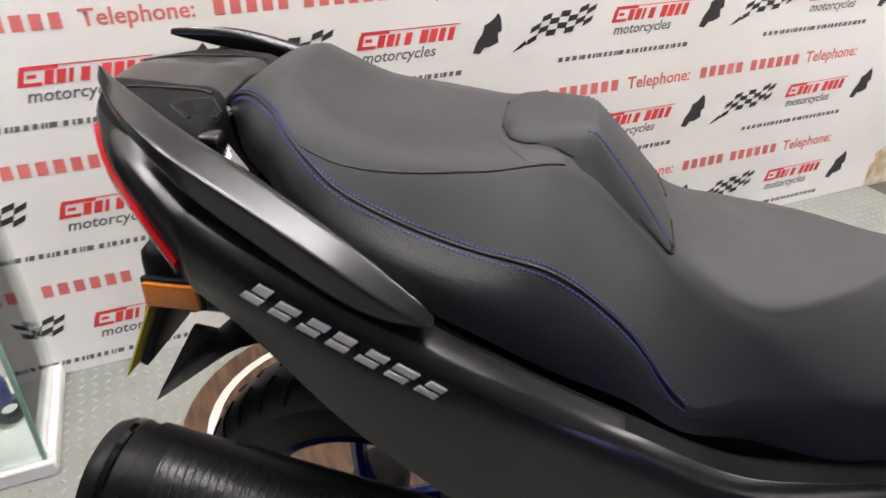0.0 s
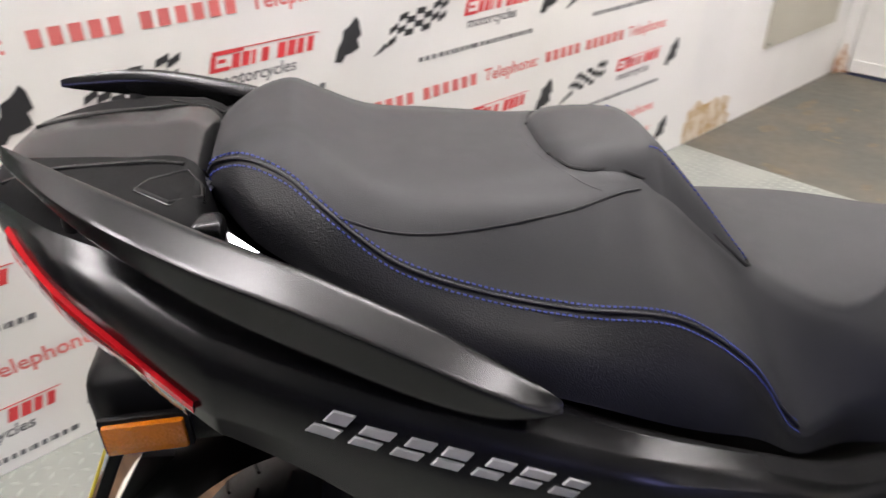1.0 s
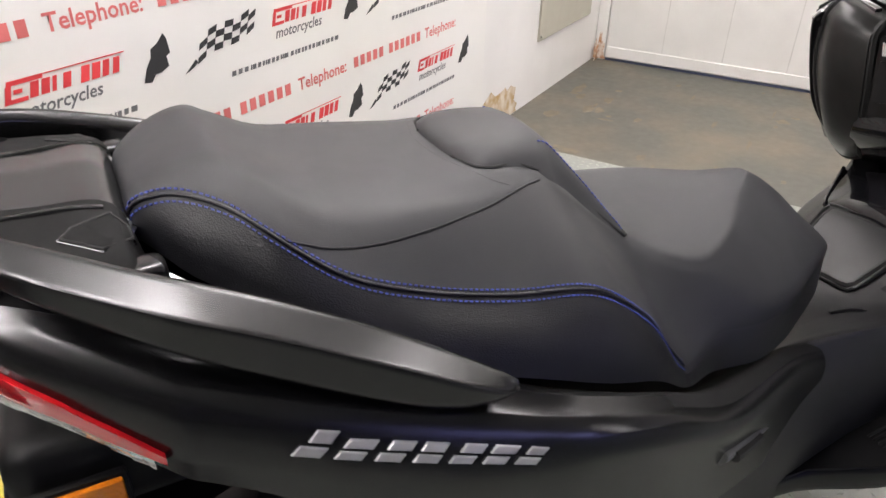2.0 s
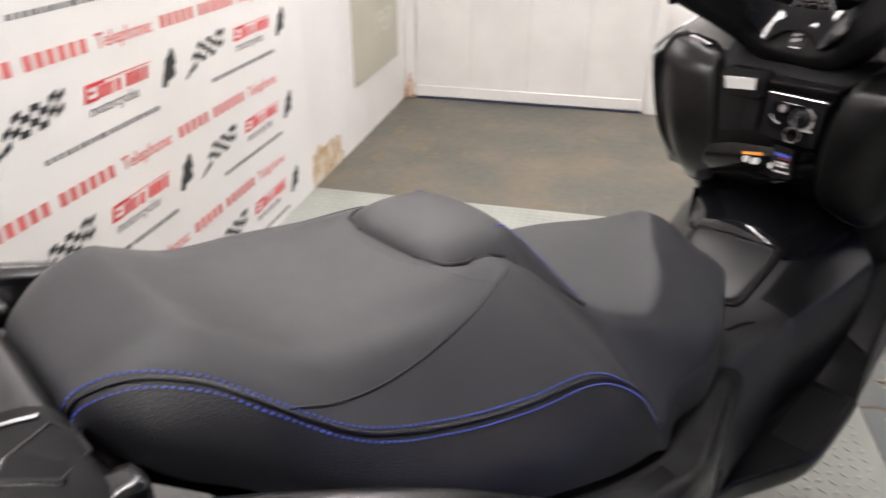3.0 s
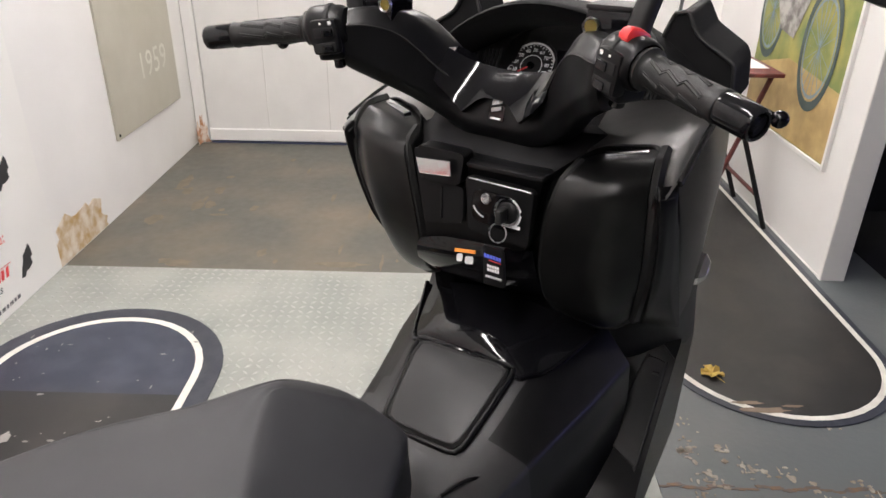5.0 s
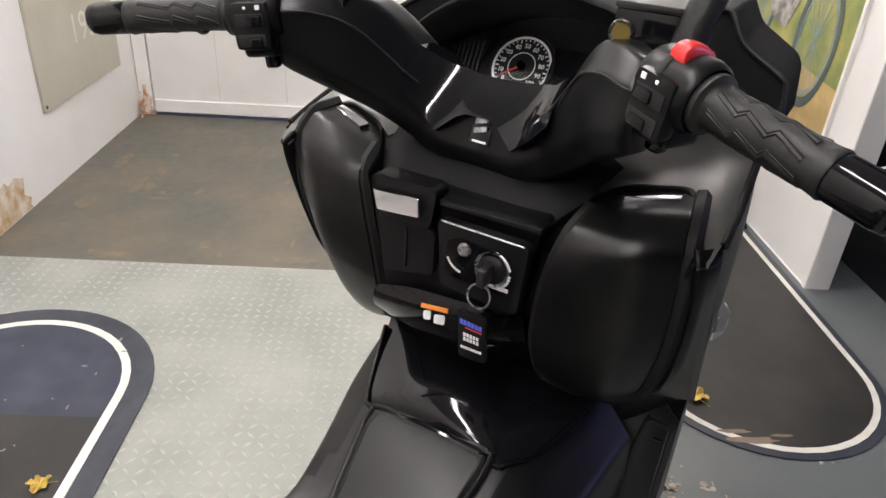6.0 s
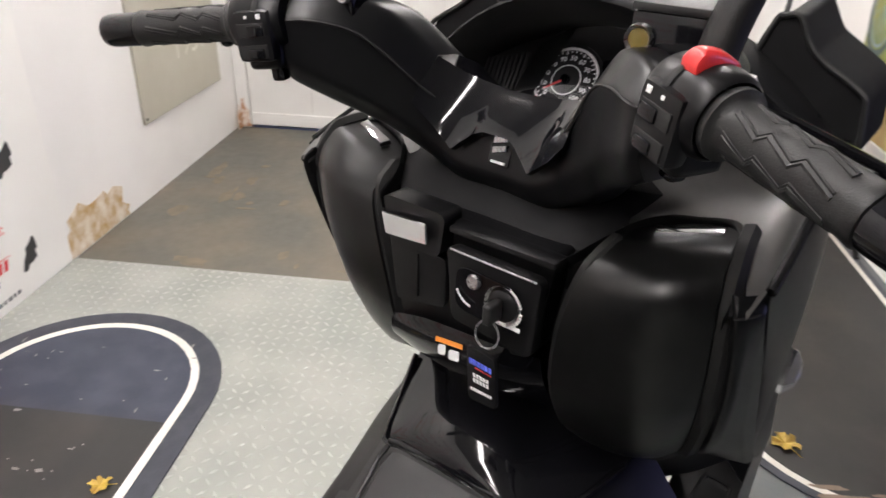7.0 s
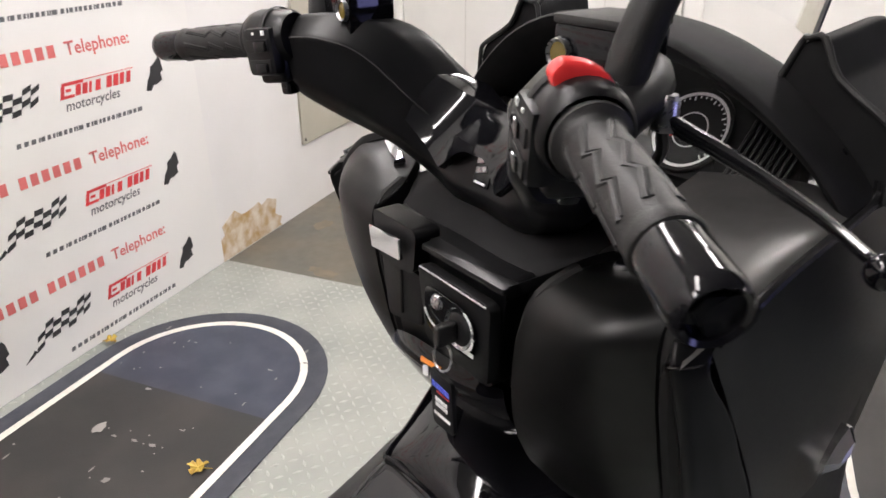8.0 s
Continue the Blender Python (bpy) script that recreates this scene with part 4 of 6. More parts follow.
# glossy saddle between fuel lid and console
GL = [[(x, w * q, z + dz * q * q) for q in (-1, -.75, -.4, 0, .4, .75, 1)] for x, z, dz, w in ((-.060, .653, -.010, .085), (-.050, .672, -.028, .100), (-.015, .692, -.050, .121), (.03, .704, -.047, .139), (.07, .722, -.050, .153), (.10, .75, -.05, .16))]
gl = part("gloss_saddle", grid_bm(dense(GL, 3, 2)), GLOSS, bike, "mirror-gloss black cover above the fuel lid")
part("saddle_rib", tube([(.06, .152, .672), (-.01, .123, .643), (-.050, .101, .644), (-.061, .084, .643), (-.062, 0, .655), (-.061, -.084, .643), (-.050, -.101, .644), (-.01, -.123, .643), (.06, -.152, .672)], .004, 8, 4), GLOSS, gl)
for s in (-1, 1):
    # flat foot board, the toe board that climbs from it, its rubber mat and the lower fairing
    EDGE = [(.03, .262, .360), (-.14, .261, .357), (-.215, .242, .355), (-.337, .184, .352), (-.45, .170, .352)]
    fb = part("foot_board", slab([(x, s * y, z) for x, y, z in EDGE + [(-.45, .12, .352), (.03, .12, .36)]][::s], .025, .006, 2, along=(0, 0, -1)), MATTE, bike, "black ribbed rubber foot board")
    for k in range(7):
        y = .186 + .010 * k
        part("board_rib", box((-.19, s * y - .0022, .357), (.012, s * y + .0022, .3625), .0012, 1), RUBBER, fb)
    OUT = [(.03, .262, .360), (.070, .256, .372), (.100, .251, .392), (.16, .246, .455), (.25, .240, .56), (.30, .238, .60)]
    INN = [(.03, .150, .360), (.055, .150, .390), (.080, .150, .425), (.16, .158, .490), (.26, .170, .60), (.30, .18, .65)]
    toe = part("toe_board", grid_bm(dense([[np.array((a[0], s * a[1], a[2])) * (1 - k / 4) + np.array((b[0], s * b[1], b[2])) * (k / 4) for k in range(5)] for a, b in zip(INN, OUT)], 4, 2)), PANEL, bike, "sloped black toe board")
    mat_ = rounded([Vector((.112, s * .240, .412)), Vector((.235, s * .232, .548)), Vector((.228, s * .200, .556)), Vector((.118, s * .184, .443))], .010)
    mat_ = [p + Vector((-.006, 0, .007)) for p in mat_]
    part("toe_mat", slab(mat_ if s > 0 else mat_[::-1], .004, .0015, 1, along=(-.7, 0, .7)), RUBBER, toe, "textured rubber toe mat")
    part("mat_groove", tube([p + Vector((-.001, 0, .001)) for p in mat_[::2] + mat_[:1]], .003, 6, 2, False), GAP, toe)
    part("mat_tab", box((.205, s * .222 - .006, .542), (.212, s * .222 + .006, .546), .001, 1), GAP, toe)
    part("lower_fairing", slab([(x, s * (.2535 - .055 * max(0, x - .03)), z) for x, z in ((.03, .352), (.075, .366), (.165, .452), (.255, .556), (.31, .60), (.42, .52), (.40, .30), (.15, .27), (.03, .30))][::s], .014, .004, 2, along=(0, -s, 0)), PANEL, bike, "satin black lower fairing side")
    part("sill", grid_bm(dense([[(x, s * y, z - .004), (x, s * (y + .004), z - .014), (x, s * (y - .006), z - .06), (x, s * (y - .05), z - .10)] for x, y, z in EDGE], 3, 3)), PANEL, bike, "satin black side sill")
    part("knee_panel", slab([(.245, s * .2415, .560), (.26, s * .186, .60), (.30, s * .19, .66), (.33, s * .238, .64)][::-s], .006, .002, 2), PANEL, bike)
    part("fairing_screw", lathe([(0, .004), (.006, .004), (.0085, 0), (.0085, -.004)], pose(.283, s * .215, .596, 0, -55, 0), 16), GLOSS, bike)

# leg shield as rings of (x, y) at rising heights
SHIELD = [
    (.56, [(.16, 0), (.16, .10), (.19, .16), (.27, .215), (.31, .242), (.40, .225), (.50, .10), (.52, 0)]),
    (.64, [(.12, 0), (.12, .10), (.14, .16), (.20, .228), (.25, .244), (.40, .220), (.54, .10), (.56, 0)]),
    (.70, [(.09, 0), (.09, .10), (.10, .16), (.125, .226), (.21, .244), (.40, .218), (.56, .10), (.58, 0)]),
    (.76, [(.05, 0), (.045, .08), (.06, .15), (.095, .226), (.195, .243), (.42, .216), (.58, .10), (.6, 0)]),
    (.84, [(-.02, 0), (-.02, .07), (.03, .13), (.075, .232), (.190, .243), (.43, .216), (.6, .10), (.62, 0)]),
    (.91, [(-.03, 0), (-.03, .08), (.015, .13), (.050, .234), (.185, .242), (.45, .215), (.6, .10), (.64, 0)]),
    (.945, [(-.03, 0), (-.03, .09), (.005, .13), (.040, .226), (.185, .239), (.45, .212), (.6, .10), (.65, 0)]),
    (.968, [(.0, 0), (.0, .09), (.02, .13), (.055, .212), (.190, .230), (.43, .205), (.6, .10), (.64, 0)]),
    (.985, [(.06, 0), (.06, .09), (.065, .12), (.100, .180), (.195, .205), (.40, .19), (.58, .10), (.62, 0)]),
]
rows = []
for z, r in SHIELD:
    ring = [(x, y, z) for x, y in r] + [(x, -y, z) for x, y in reversed(r[1:-1])]
    rows.append(spline(ring, 3, True))
rows = [list(c) for c in zip(*[spline(list(col), 3) for col in zip(*rows)])]
bm = grid_bm(rows, None, True)
rim_ = rows[-1]
grid_bm([rim_, [np.array((.33 + (p[0] - .33) * .86, p[1] * .74, .984)) for p in rim_], [np.array((.33 + (p[0] - .33) * .84, p[1] * .70, .900)) for p in rim_]], bm, True)
bm.faces.new([v for v in bm.verts][-len(rim_):])
shield = part("leg_shield", bm, [SHELL, DECK], bike, "matt black leg shield")
# upper middle faces get a darker plastic for the shade under the bar cover
for f in shield.data.polygons:
    if abs(f.center.y) < .15 and f.center.z > .90:
        f.material_index = 1

LID = [
    [(.042, .139, .970), (.042, .160, .976), (.040, .190, .983), (.036, .216, .986)],
    [(-.004, .131, .968), (-.006, .160, .975), (-.006, .190, .981), (.000, .222, .984)],
    [(-.046, .123, .951), (-.050, .155, .954), (-.046, .195, .957), (-.024, .227, .960)],
    [(-.051, .111, .905), (-.053, .148, .905), (-.046, .190, .905), (-.020, .229, .905)],
    [(-.045, .103, .850), (-.045, .142, .850), (-.034, .190, .850), (-.004, .227, .850)],
    [(-.035, .101, .795), (-.031, .136, .795), (-.018, .184, .795), (.018, .220, .795)],
    [(-.008, .108, .742), (-.003, .142, .735), (.014, .180, .735), (.046, .208, .743)],
    [(.050, .125, .708), (.058, .150, .694), (.070, .178, .692), (.080, .196, .705)],
    [(.075, .131, .712), (.080, .152, .700), (.090, .178, .698), (.096, .193, .711)],
]
for s in (-1, 1):
    g = dense([[(x, s * y, z) for x, y, z in r] for r in LID], 1, 5)
    g = [list(c) for c in zip(*crisp([list(c) for c in zip(*g)], [0, .007, .014, .020, .03, .03, .022, .010, 0], 1))]
    bm = grid_bm(g)
    r = bmesh.ops.extrude_face_region(bm, geom=list(bm.faces))
    bmesh.ops.translate(bm, verts=[v for v in r["geom"] if isinstance(v, bmesh.types.BMVert)], vec=(.05, 0, -.004))
    bmesh.ops.recalc_face_normals(bm, faces=bm.faces)
    cover = part("storage_lid", bm, LID_PAINT, bike, "bulging satin black glove box lid")
    edge = [g[i][0] for i in range(4, len(g) - 4)] + [g[len(g) - 5][j] for j in range(1, len(g[0]))]
    part("lid_gap", tube([tuple(np.array(p) + (.010, 0, 0)) for p in edge], .0075, 6, 1, False), GAP, cover)
    edge = [g[i][-1] for i in range(0, len(g) - 4)]
    part("lid_gap", tube([tuple(np.array(p) + (.010, s * .006, .0)) for p in edge], .0085, 6, 1, False), GAP, cover)
    part("lid_latch", slab([(.018, s * .154, .9755), (.006, s * .158, .974), (.024, s * .207, .981), (.036, s * .206, .983)][::-s], .007, .002, 2, along=(-.15, 0, 1)), CHROME, cover, "narrow chrome latch bar")
    # thin ridge over the lid, turning down its outer side
    RIDGE = [(-.050, .106, .956), (-.014, .118, .964), (.016, .136, .977), (.034, .156, .984), (.044, .180, .986), (.050, .207, .989), (.034, .220, .984), (.004, .232, .970), (-.026, .241, .948)]
    band = [[(x - .002, s * (y - .006), z - .016), (x - .003, s * (y - .003), z - .001), (x, s * y, z + .001), (x + .005, s * (y + .002), z), (x + .010, s * (y + .003), z - .008)] for x, y, z in RIDGE]
    part("rim", grid_bm(crisp(band, .0015, 4)), PANEL, shield, "thin raised ridge round the glove box lid")
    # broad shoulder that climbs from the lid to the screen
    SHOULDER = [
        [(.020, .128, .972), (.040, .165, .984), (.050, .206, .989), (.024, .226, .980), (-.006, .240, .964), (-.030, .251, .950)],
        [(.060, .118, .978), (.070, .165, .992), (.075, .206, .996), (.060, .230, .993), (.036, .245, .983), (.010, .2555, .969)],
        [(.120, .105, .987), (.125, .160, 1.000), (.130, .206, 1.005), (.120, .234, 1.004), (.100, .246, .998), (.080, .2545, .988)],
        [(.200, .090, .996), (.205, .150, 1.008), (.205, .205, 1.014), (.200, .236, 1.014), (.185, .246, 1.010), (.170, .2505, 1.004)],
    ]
    # paler than the fairing: the light on its top is in the colour
    part("cowl_top", grid_bm(dense([[(x, s * y, z) for x, y, z in r] for r in SHOULDER], 4, 4)), COWL, bike, "sloping black cowl shoulder, coloured lighter as if lit from above")
    # side panel between the lid's gap and the upright seam
    SIDE = [(-.022, .238, .962, .004), (-.031, .2445, .949, -.008), (-.026, .246, .925, .004), (-.012, .246, .885, .035), (.004, .244, .84, .058), (.024, .238, .79, .086), (.056, .226, .742, .112), (.110, .210, .690, .140)]
    band = [[(x + .045, s * (y - .022), z - .004), (x + .004, s * (y - .004), z), (x, s * y, z), (x + .006, s * (y + .006), z), ((x + e) / 2 + .004, s * (.2525 if z > .95 else .2575 if z > .8 else .2555), z), (e - .0015, s * (.256 if z > .95 else .2605), z), (e + .0005, s * (.254 if z > .95 else .2575), z)] for x, y, z, e in SIDE]
    part("side_panel", grid_bm(crisp(band, .003, 4)), PANEL, shield, "upright black panel beside the glove box lid")
    FLANK = [
        [(.140, .253, .69), (.086, .2598, .79), (.037, .2600, .88), (-.009, .2590, .960)],
        [(.200, .250, .69), (.160, .2560, .80), (.130, .2570, .89), (.080, .2555, .988)],
        [(.280, .240, .68), (.260, .2480, .81), (.250, .2490, .90), (.170, .2510, 1.004)],
        [(.400, .219, .68), (.420, .2240, .81), (.430, .2230, .90), (.400, .2180, .985)],
    ]
    part("flank_panel", grid_bm(dense([[(x, s * y, z) for x, y, z in r] for r in FLANK], 5, 5)), PANEL, shield, "satin black fairing flank")
    # shinier tube added to carry the bluish highlight along the flank's top edge
    part("cowl_edge_sheen", tube([(-.002, s * .257, .964), (.04, s * .2565, .978), (.08, s * .255, .990), (.17, s * .2505, 1.006), (.205, s * .248, 1.015), (.21, s * .246, 1.03)], .0045, 8, 4), SATIN, bike)
    part("fairing_seam", tube([(-.032, s * .243, .9485), (-.030, s * .2475, .9495), (-.020, s * .2545, .950), (-.006, s * .2585, .951)], .0012, 6, 3), GAP, shield)
    # front indicator: a cut-glass wedge
    cut = [[(.272 + r * math.cos(v), s * (.246 + h), .728 + .62 * r * math.sin(v) + .8 * r * math.cos(v)) for v in (2 * math.pi * k / 7 for k in range(7))] for r, h in ((.002, .017), (.012, .015), (.022, .005), (.024, -.010))]
    part("front_indicator", grid_bm(cut, None, True), CUT_GLASS, bike, "small clear front indicator lens", smooth=False)

# centre console between the lids
console = part("console", slab(rounded([(-.050, .102, .955), (-.050, -.102, .955), (-.048, -.082, .842), (-.035, .0, .815), (-.030, .090, .800)], .008), .05, .003, 2, along=(1, 0, 0)), PANEL, bike, "satin black console panel")
part("console_ledge", slab(rounded([(-.061, .008, .949), (-.058, -.104, .949), (-.040, -.106, .951), (-.040, .008, .951)], .003), .005, .0022, 2, along=(0, 0, 1)), PANEL, console)
part("lever_box", slab(rounded([(-.066, .085, .966), (-.066, .008, .966), (-.066, .014, .920), (-.066, .075, .918)], .010), .03, .006, 3, along=(1, 0, 0)), PANEL, bike, "small black parking brake lever housing")
part("chrome_plate", slab(rounded([(-.069, .082, .950), (-.071, .024, .955), (-.072, .022, .934), (-.070, .076, .928)], .002), .004, .001, 1, along=(-1, 0, .2)), CHROME, bike, "wide chrome lever plate")
part("pocket", slab(rounded([(-.052, .085, .918), (-.052, .012, .916), (-.052, .012, .862), (-.050, .078, .846)], .008), .006, .002, 2, along=(-1, 0, 0)), MATTE, console)
part("pocket_slot", box((-.060, .046, .862), (-.056, .0485, .91), .0008, 1), GAP, console)
keyp = part("key_panel", slab(rounded([(-.056, .005, .938), (-.053, -.097, .936), (-.048, -.090, .850), (-.050, .001, .856)], .010), .012, .003, 2, along=(-1, 0, .1)), MATTE, bike, "black ignition lock panel")
part("key_recess", slab(rounded([(-.069, -.010, .926), (-.068, -.078, .922), (-.064, -.078, .872), (-.065, -.006, .876)], .015), .0015, .0005, 1, along=(-1, 0, .1)), GLOSS, keyp)
# bright steel line drawn in place of the highlight on the panel's top bevel
part("bevel_glint", tube([(-.0675, .000, .9365), (-.0652, -.092, .9345)], .0011, 6, 1), STEEL, keyp)
part("ignition_lock", lathe([(0, .004), (.011, .004), (.014, .002), (.0165, 0), (.0165, -.006)], pose(-.069, -.062, .902, 0, -84, 0), 28), MATTE, keyp)
part("lock_ring", lathe([(.0155, .0005), (.0185, .0025), (.0195, .0005)], pose(-.069, -.062, .902, 0, -84, 0), 28), STEEL, keyp)
part("shutter_lock", lathe([(0, .003), (.006, .003), (.0075, .001), (.0075, -.003)], pose(-.070, -.030, .914, 0, -84, 0), 20), STEEL, keyp)
for a0, a1, r, cy, cz in ((.3, 1.25, .0205, -.062, .902), (-1.1, .1, .0205, -.062, .902), (3.6, 4.6, .022, -.032, .909)):
    for k in range(7):
        a = a0 + (a1 - a0) * k / 7
        part("print_dash", box((-.0712, cy - r * math.cos(a) - .0012, cz + r * math.sin(a) - .0012), (-.0702, cy - r * math.cos(a) + .0012, cz + r * math.sin(a) + .0010)), WHITE_INK, keyp, smooth=False)
part("print_dash", box((-.0700, -.082, .8815), (-.0690, -.060, .8855)), WHITE_INK, keyp, smooth=False)
# low fascia with the warning sticker
low = part("lower_fascia", grid_bm(dense([[(-.034, .105, .806), (-.042, .05, .826), (-.044, -.04, .836), (-.042, -.09, .842)], [(-.030, .11, .78), (-.046, .05, .80), (-.048, -.04, .81), (-.036, -.095, .81)], [(.0, .12, .745), (-.020, .05, .755), (-.020, -.04, .76), (-.005, -.10, .765)], [(.06, .125, .70), (.05, .05, .715), (.05, -.04, .715), (.06, -.11, .715)]], 4, 4)), GLOSS, bike, "gloss black lower fascia")
part("warning_label", slab([(-.0480, .030, .816), (-.0495, -.006, .8225), (-.0500, -.006, .817), (-.0485, .030, .8105)], .0008, along=(-1, 0, 0)), ORANGE_INK, low, smooth=False)
for y0, w in ((.026, .010), (.012, .014), (-.022, .006)):
    part("warning_symbol", slab(rounded([(-.0488, y0, .808), (-.0492, y0 - w, .8115), (-.0495, y0 - w, .799), (-.0488, y0, .796)], .003, 3), .0008, along=(-1, 0, 0)), WHITE_INK, low, smooth=False)

# key with ring and fob: rests in the lock
key = thing("key_ring", "ignition key with a steel ring and black fob", "key")
key.parent = None
key.matrix_world = bike.matrix_world
part("key_head", box((-.094, -.066, .892), (-.074, -.057, .912), .003, 3), RUBBER, key, "black moulded key head")
part("split_ring", tube([(-.084 + .003 * math.sin(a), -.0575 + .0125 * math.cos(a), .8765 + .0125 * math.sin(a)) for a in (2 * math.pi * k / 20 for k in range(21))], .0011, 6, 1), STEEL, key, "bright steel split ring")
FQ0, FQ1, FQ2, FQ3 = Vector((-.077, -.033, .853)), Vector((-.077, -.066, .850)), Vector((-.078, -.072, .796)), Vector((-.078, -.039, .794))
fob = part("fob", slab(rounded([FQ0, FQ1, FQ2, FQ3], .006), .004, .001, 2, along=(-1, 0, 0)), MATTE, key, "black plastic fob with printed lines")


def fob_bar(u0, u1, v0, v1, mat):
    """A printed bar on the fob: shares of its width and of its height."""
    def at(u, v):
        return FQ0 * (1 - u) * (1 - v) + FQ1 * u * (1 - v) + FQ3 * (1 - u) * v + FQ2 * u * v + Vector((-.0042, 0, 0))
    part("print_bar", slab([at(u0, v0), at(u1, v0), at(u1, v1), at(u0, v1)], .0006, along=(-1, 0, 0)), mat, fob, smooth=False)


for k in range(6):
    fob_bar(.10 + .135 * k, .20 + .135 * k, .20, .30, BLUE_INK)
for k in range(7):
    fob_bar(.30 + .085 * k, .36 + .085 * k, .335, .36, RED_INK)
for v in (.46, .555):
    for k in range(5):
        fob_bar(.22 + .115 * k, .30 + .115 * k, v, v + .07, WHITE_INK)
for k in range(9):
    fob_bar(.12 + .085 * k, .175 + .085 * k, .745, .80, WHITE_INK)

# ---- dash ----
FQ = Vector((-.82, 0, .57)).normalized()
FU = Vector((.57, 0, .82)).normalized()


def dash_pt(y, v, out=0.0):
    return Vector((.222, 0, 1.028)) + Vector((0, y, 0)) + FU * v + FQ * out


dash = part("instrument_panel", slab(rounded([dash_pt(.19, -.05), dash_pt(.165, .045), dash_pt(.09, .085), dash_pt(-.09, .085), dash_pt(-.165, .045), dash_pt(-.19, -.05)], .02), .02, 0, along=-FQ), DECK, bike, "black instrument panel with two round dials")
for s in (-1, 1):
    c = dash_pt(s * .060, -.002, .002)
    m = Matrix.Translation(c) @ FQ.to_track_quat("Z", "Y").to_matrix().to_4x4()
    dial = part("dial", lathe([(0, 0), (.040, 0), (.041, .003), (.0445, .003), (.0455, 0)], m, 40), MATTE, dash, "round black dial with white marks")
    part("dial_ring", lathe([(.0374, .0008), (.0374, .0016), (.0405, .0016), (.0408, .0008)], m, 40), WHITE_INK, dial, "white scale ring")
    for k in range(29):
        a = radians(225 - 270 * k / 28)
        big = k % 4 == 0
        d = Vector((0, -1, 0)) * math.cos(a) + FU * -math.sin(a) * -1
        t = d.cross(FQ)
        r0 = .0320 if big else .0342
        q = [c + d * r0 + t * .0007 + FQ * .0006, c + d * r0 - t * .0007 + FQ * .0006, c + d * .0363 - t * .0007 + FQ * .0006, c + d * .0363 + t * .0007 + FQ * .0006]
        part("scale_mark", slab(q, .0005, along=FQ), WHITE_INK, dial, smooth=False)
    if s > 0:
        for k, num in enumerate(("0", "10", "20", "30", "40", "50", "60", "70", "80", "90", "100")):
            a = radians(225 - 270 * k / 10)
            d = Vector((0, -1, 0)) * math.cos(a) + FU * math.sin(a)
            me = text_mesh(num, .0085, 0, .0002)
            rot = Matrix((Vector((0, -1, 0)), FU, FQ)).transposed().to_4x4()
            p = c + d * .0276 + FQ * .0008 + Vector((0, 1, 0)) * .0025 * len(num) - FU * .0030
            shared("dial_number", me, WHITE_INK, dial, Matrix.Translation(p) @ rot)
    a = radians(215)
    d = Vector((0, -1, 0)) * math.cos(a) + FU * math.sin(a)
    t = d.cross(FQ)
    part("needle", slab([c - d * .004 + t * .0014, c - d * .004 - t * .0014, c + d * .028 - t * .0005, c + d * .028 + t * .0005], .0012, along=FQ), RED, dial, "red needle", smooth=False).location = FQ * .0025
    part("needle_hub", lathe([(0, .006), (.005, .006), (.006, .001)], m, 20), GLOSS, dial)
    part("inner_ring", lathe([(.0178, .0006), (.0178, .0010), (.0189, .0010), (.0189, .0006)], m, 36), WHITE_INK, dial)
    # ribbed vent beside the dial
    for k in range(9):
        y0 = s * (.118 + .0065 * k)
        part("vent_rib", tube([dash_pt(y0, -.035, .003), dash_pt(y0 + s * .004, .022 - .002 * k, .003)], .0024, 6, 1), MATTE, dash)
part("display_window", slab(rounded([dash_pt(.022, -.02, .002), dash_pt(-.022, -.02, .002), dash_pt(-.022, .03, .002), dash_pt(.022, .03, .002)], .004), .002, along=FQ), GLOSS, dash)
pane_rows = [[dash_pt(.112 * u * (1 - .1 * max(0, v - .3)), -.045 + .115 * v * (1 - .35 * u * u), .016 + .010 * (1 - u * u)) for u in (-1, -.75, -.5, -.25, 0, .25, .5, .75, 1)] for v in (0, .33, .67, 1)]
pane = part("dash_glass", grid_bm(dense(pane_rows, 3, 2)), glass("dash_glass", ior=1.5), dash, "clear curved dash window")
pane.visible_shadow = False
HOOD = [(-.25, 1.000), (-.236, 1.018), (-.20, 1.053), (-.14, 1.092), (-.07, 1.118), (0, 1.126), (.07, 1.118), (.14, 1.092), (.20, 1.053), (.236, 1.018), (.25, 1.000)]
st = []
for y, z in HOOD:
    k = 1 - abs(y) / .25
    st.append([(.25, y * .93, z - .035), (.20 - .03 * k, y * .955, z - .020), (.17 - .055 * k, y * .985, z - .002 + .010 * k), (.175 - .05 * k, y, z + .006 + .010 * k), (.215, y * 1.005, z + .010), (.26, y * .985, z - .004)])
part("dash_hood", grid_bm(dense(st, 3, 3)), DECK, bike, "arched matt black dash hood")
part("dash_floor", grid_bm(dense([[(.07, y, .900), (.13, y, .905), (.20, y, .955), (.25, y, .985)] for y in (-.20, -.12, 0, .12, .20)], 2, 2)), DECK, bike)
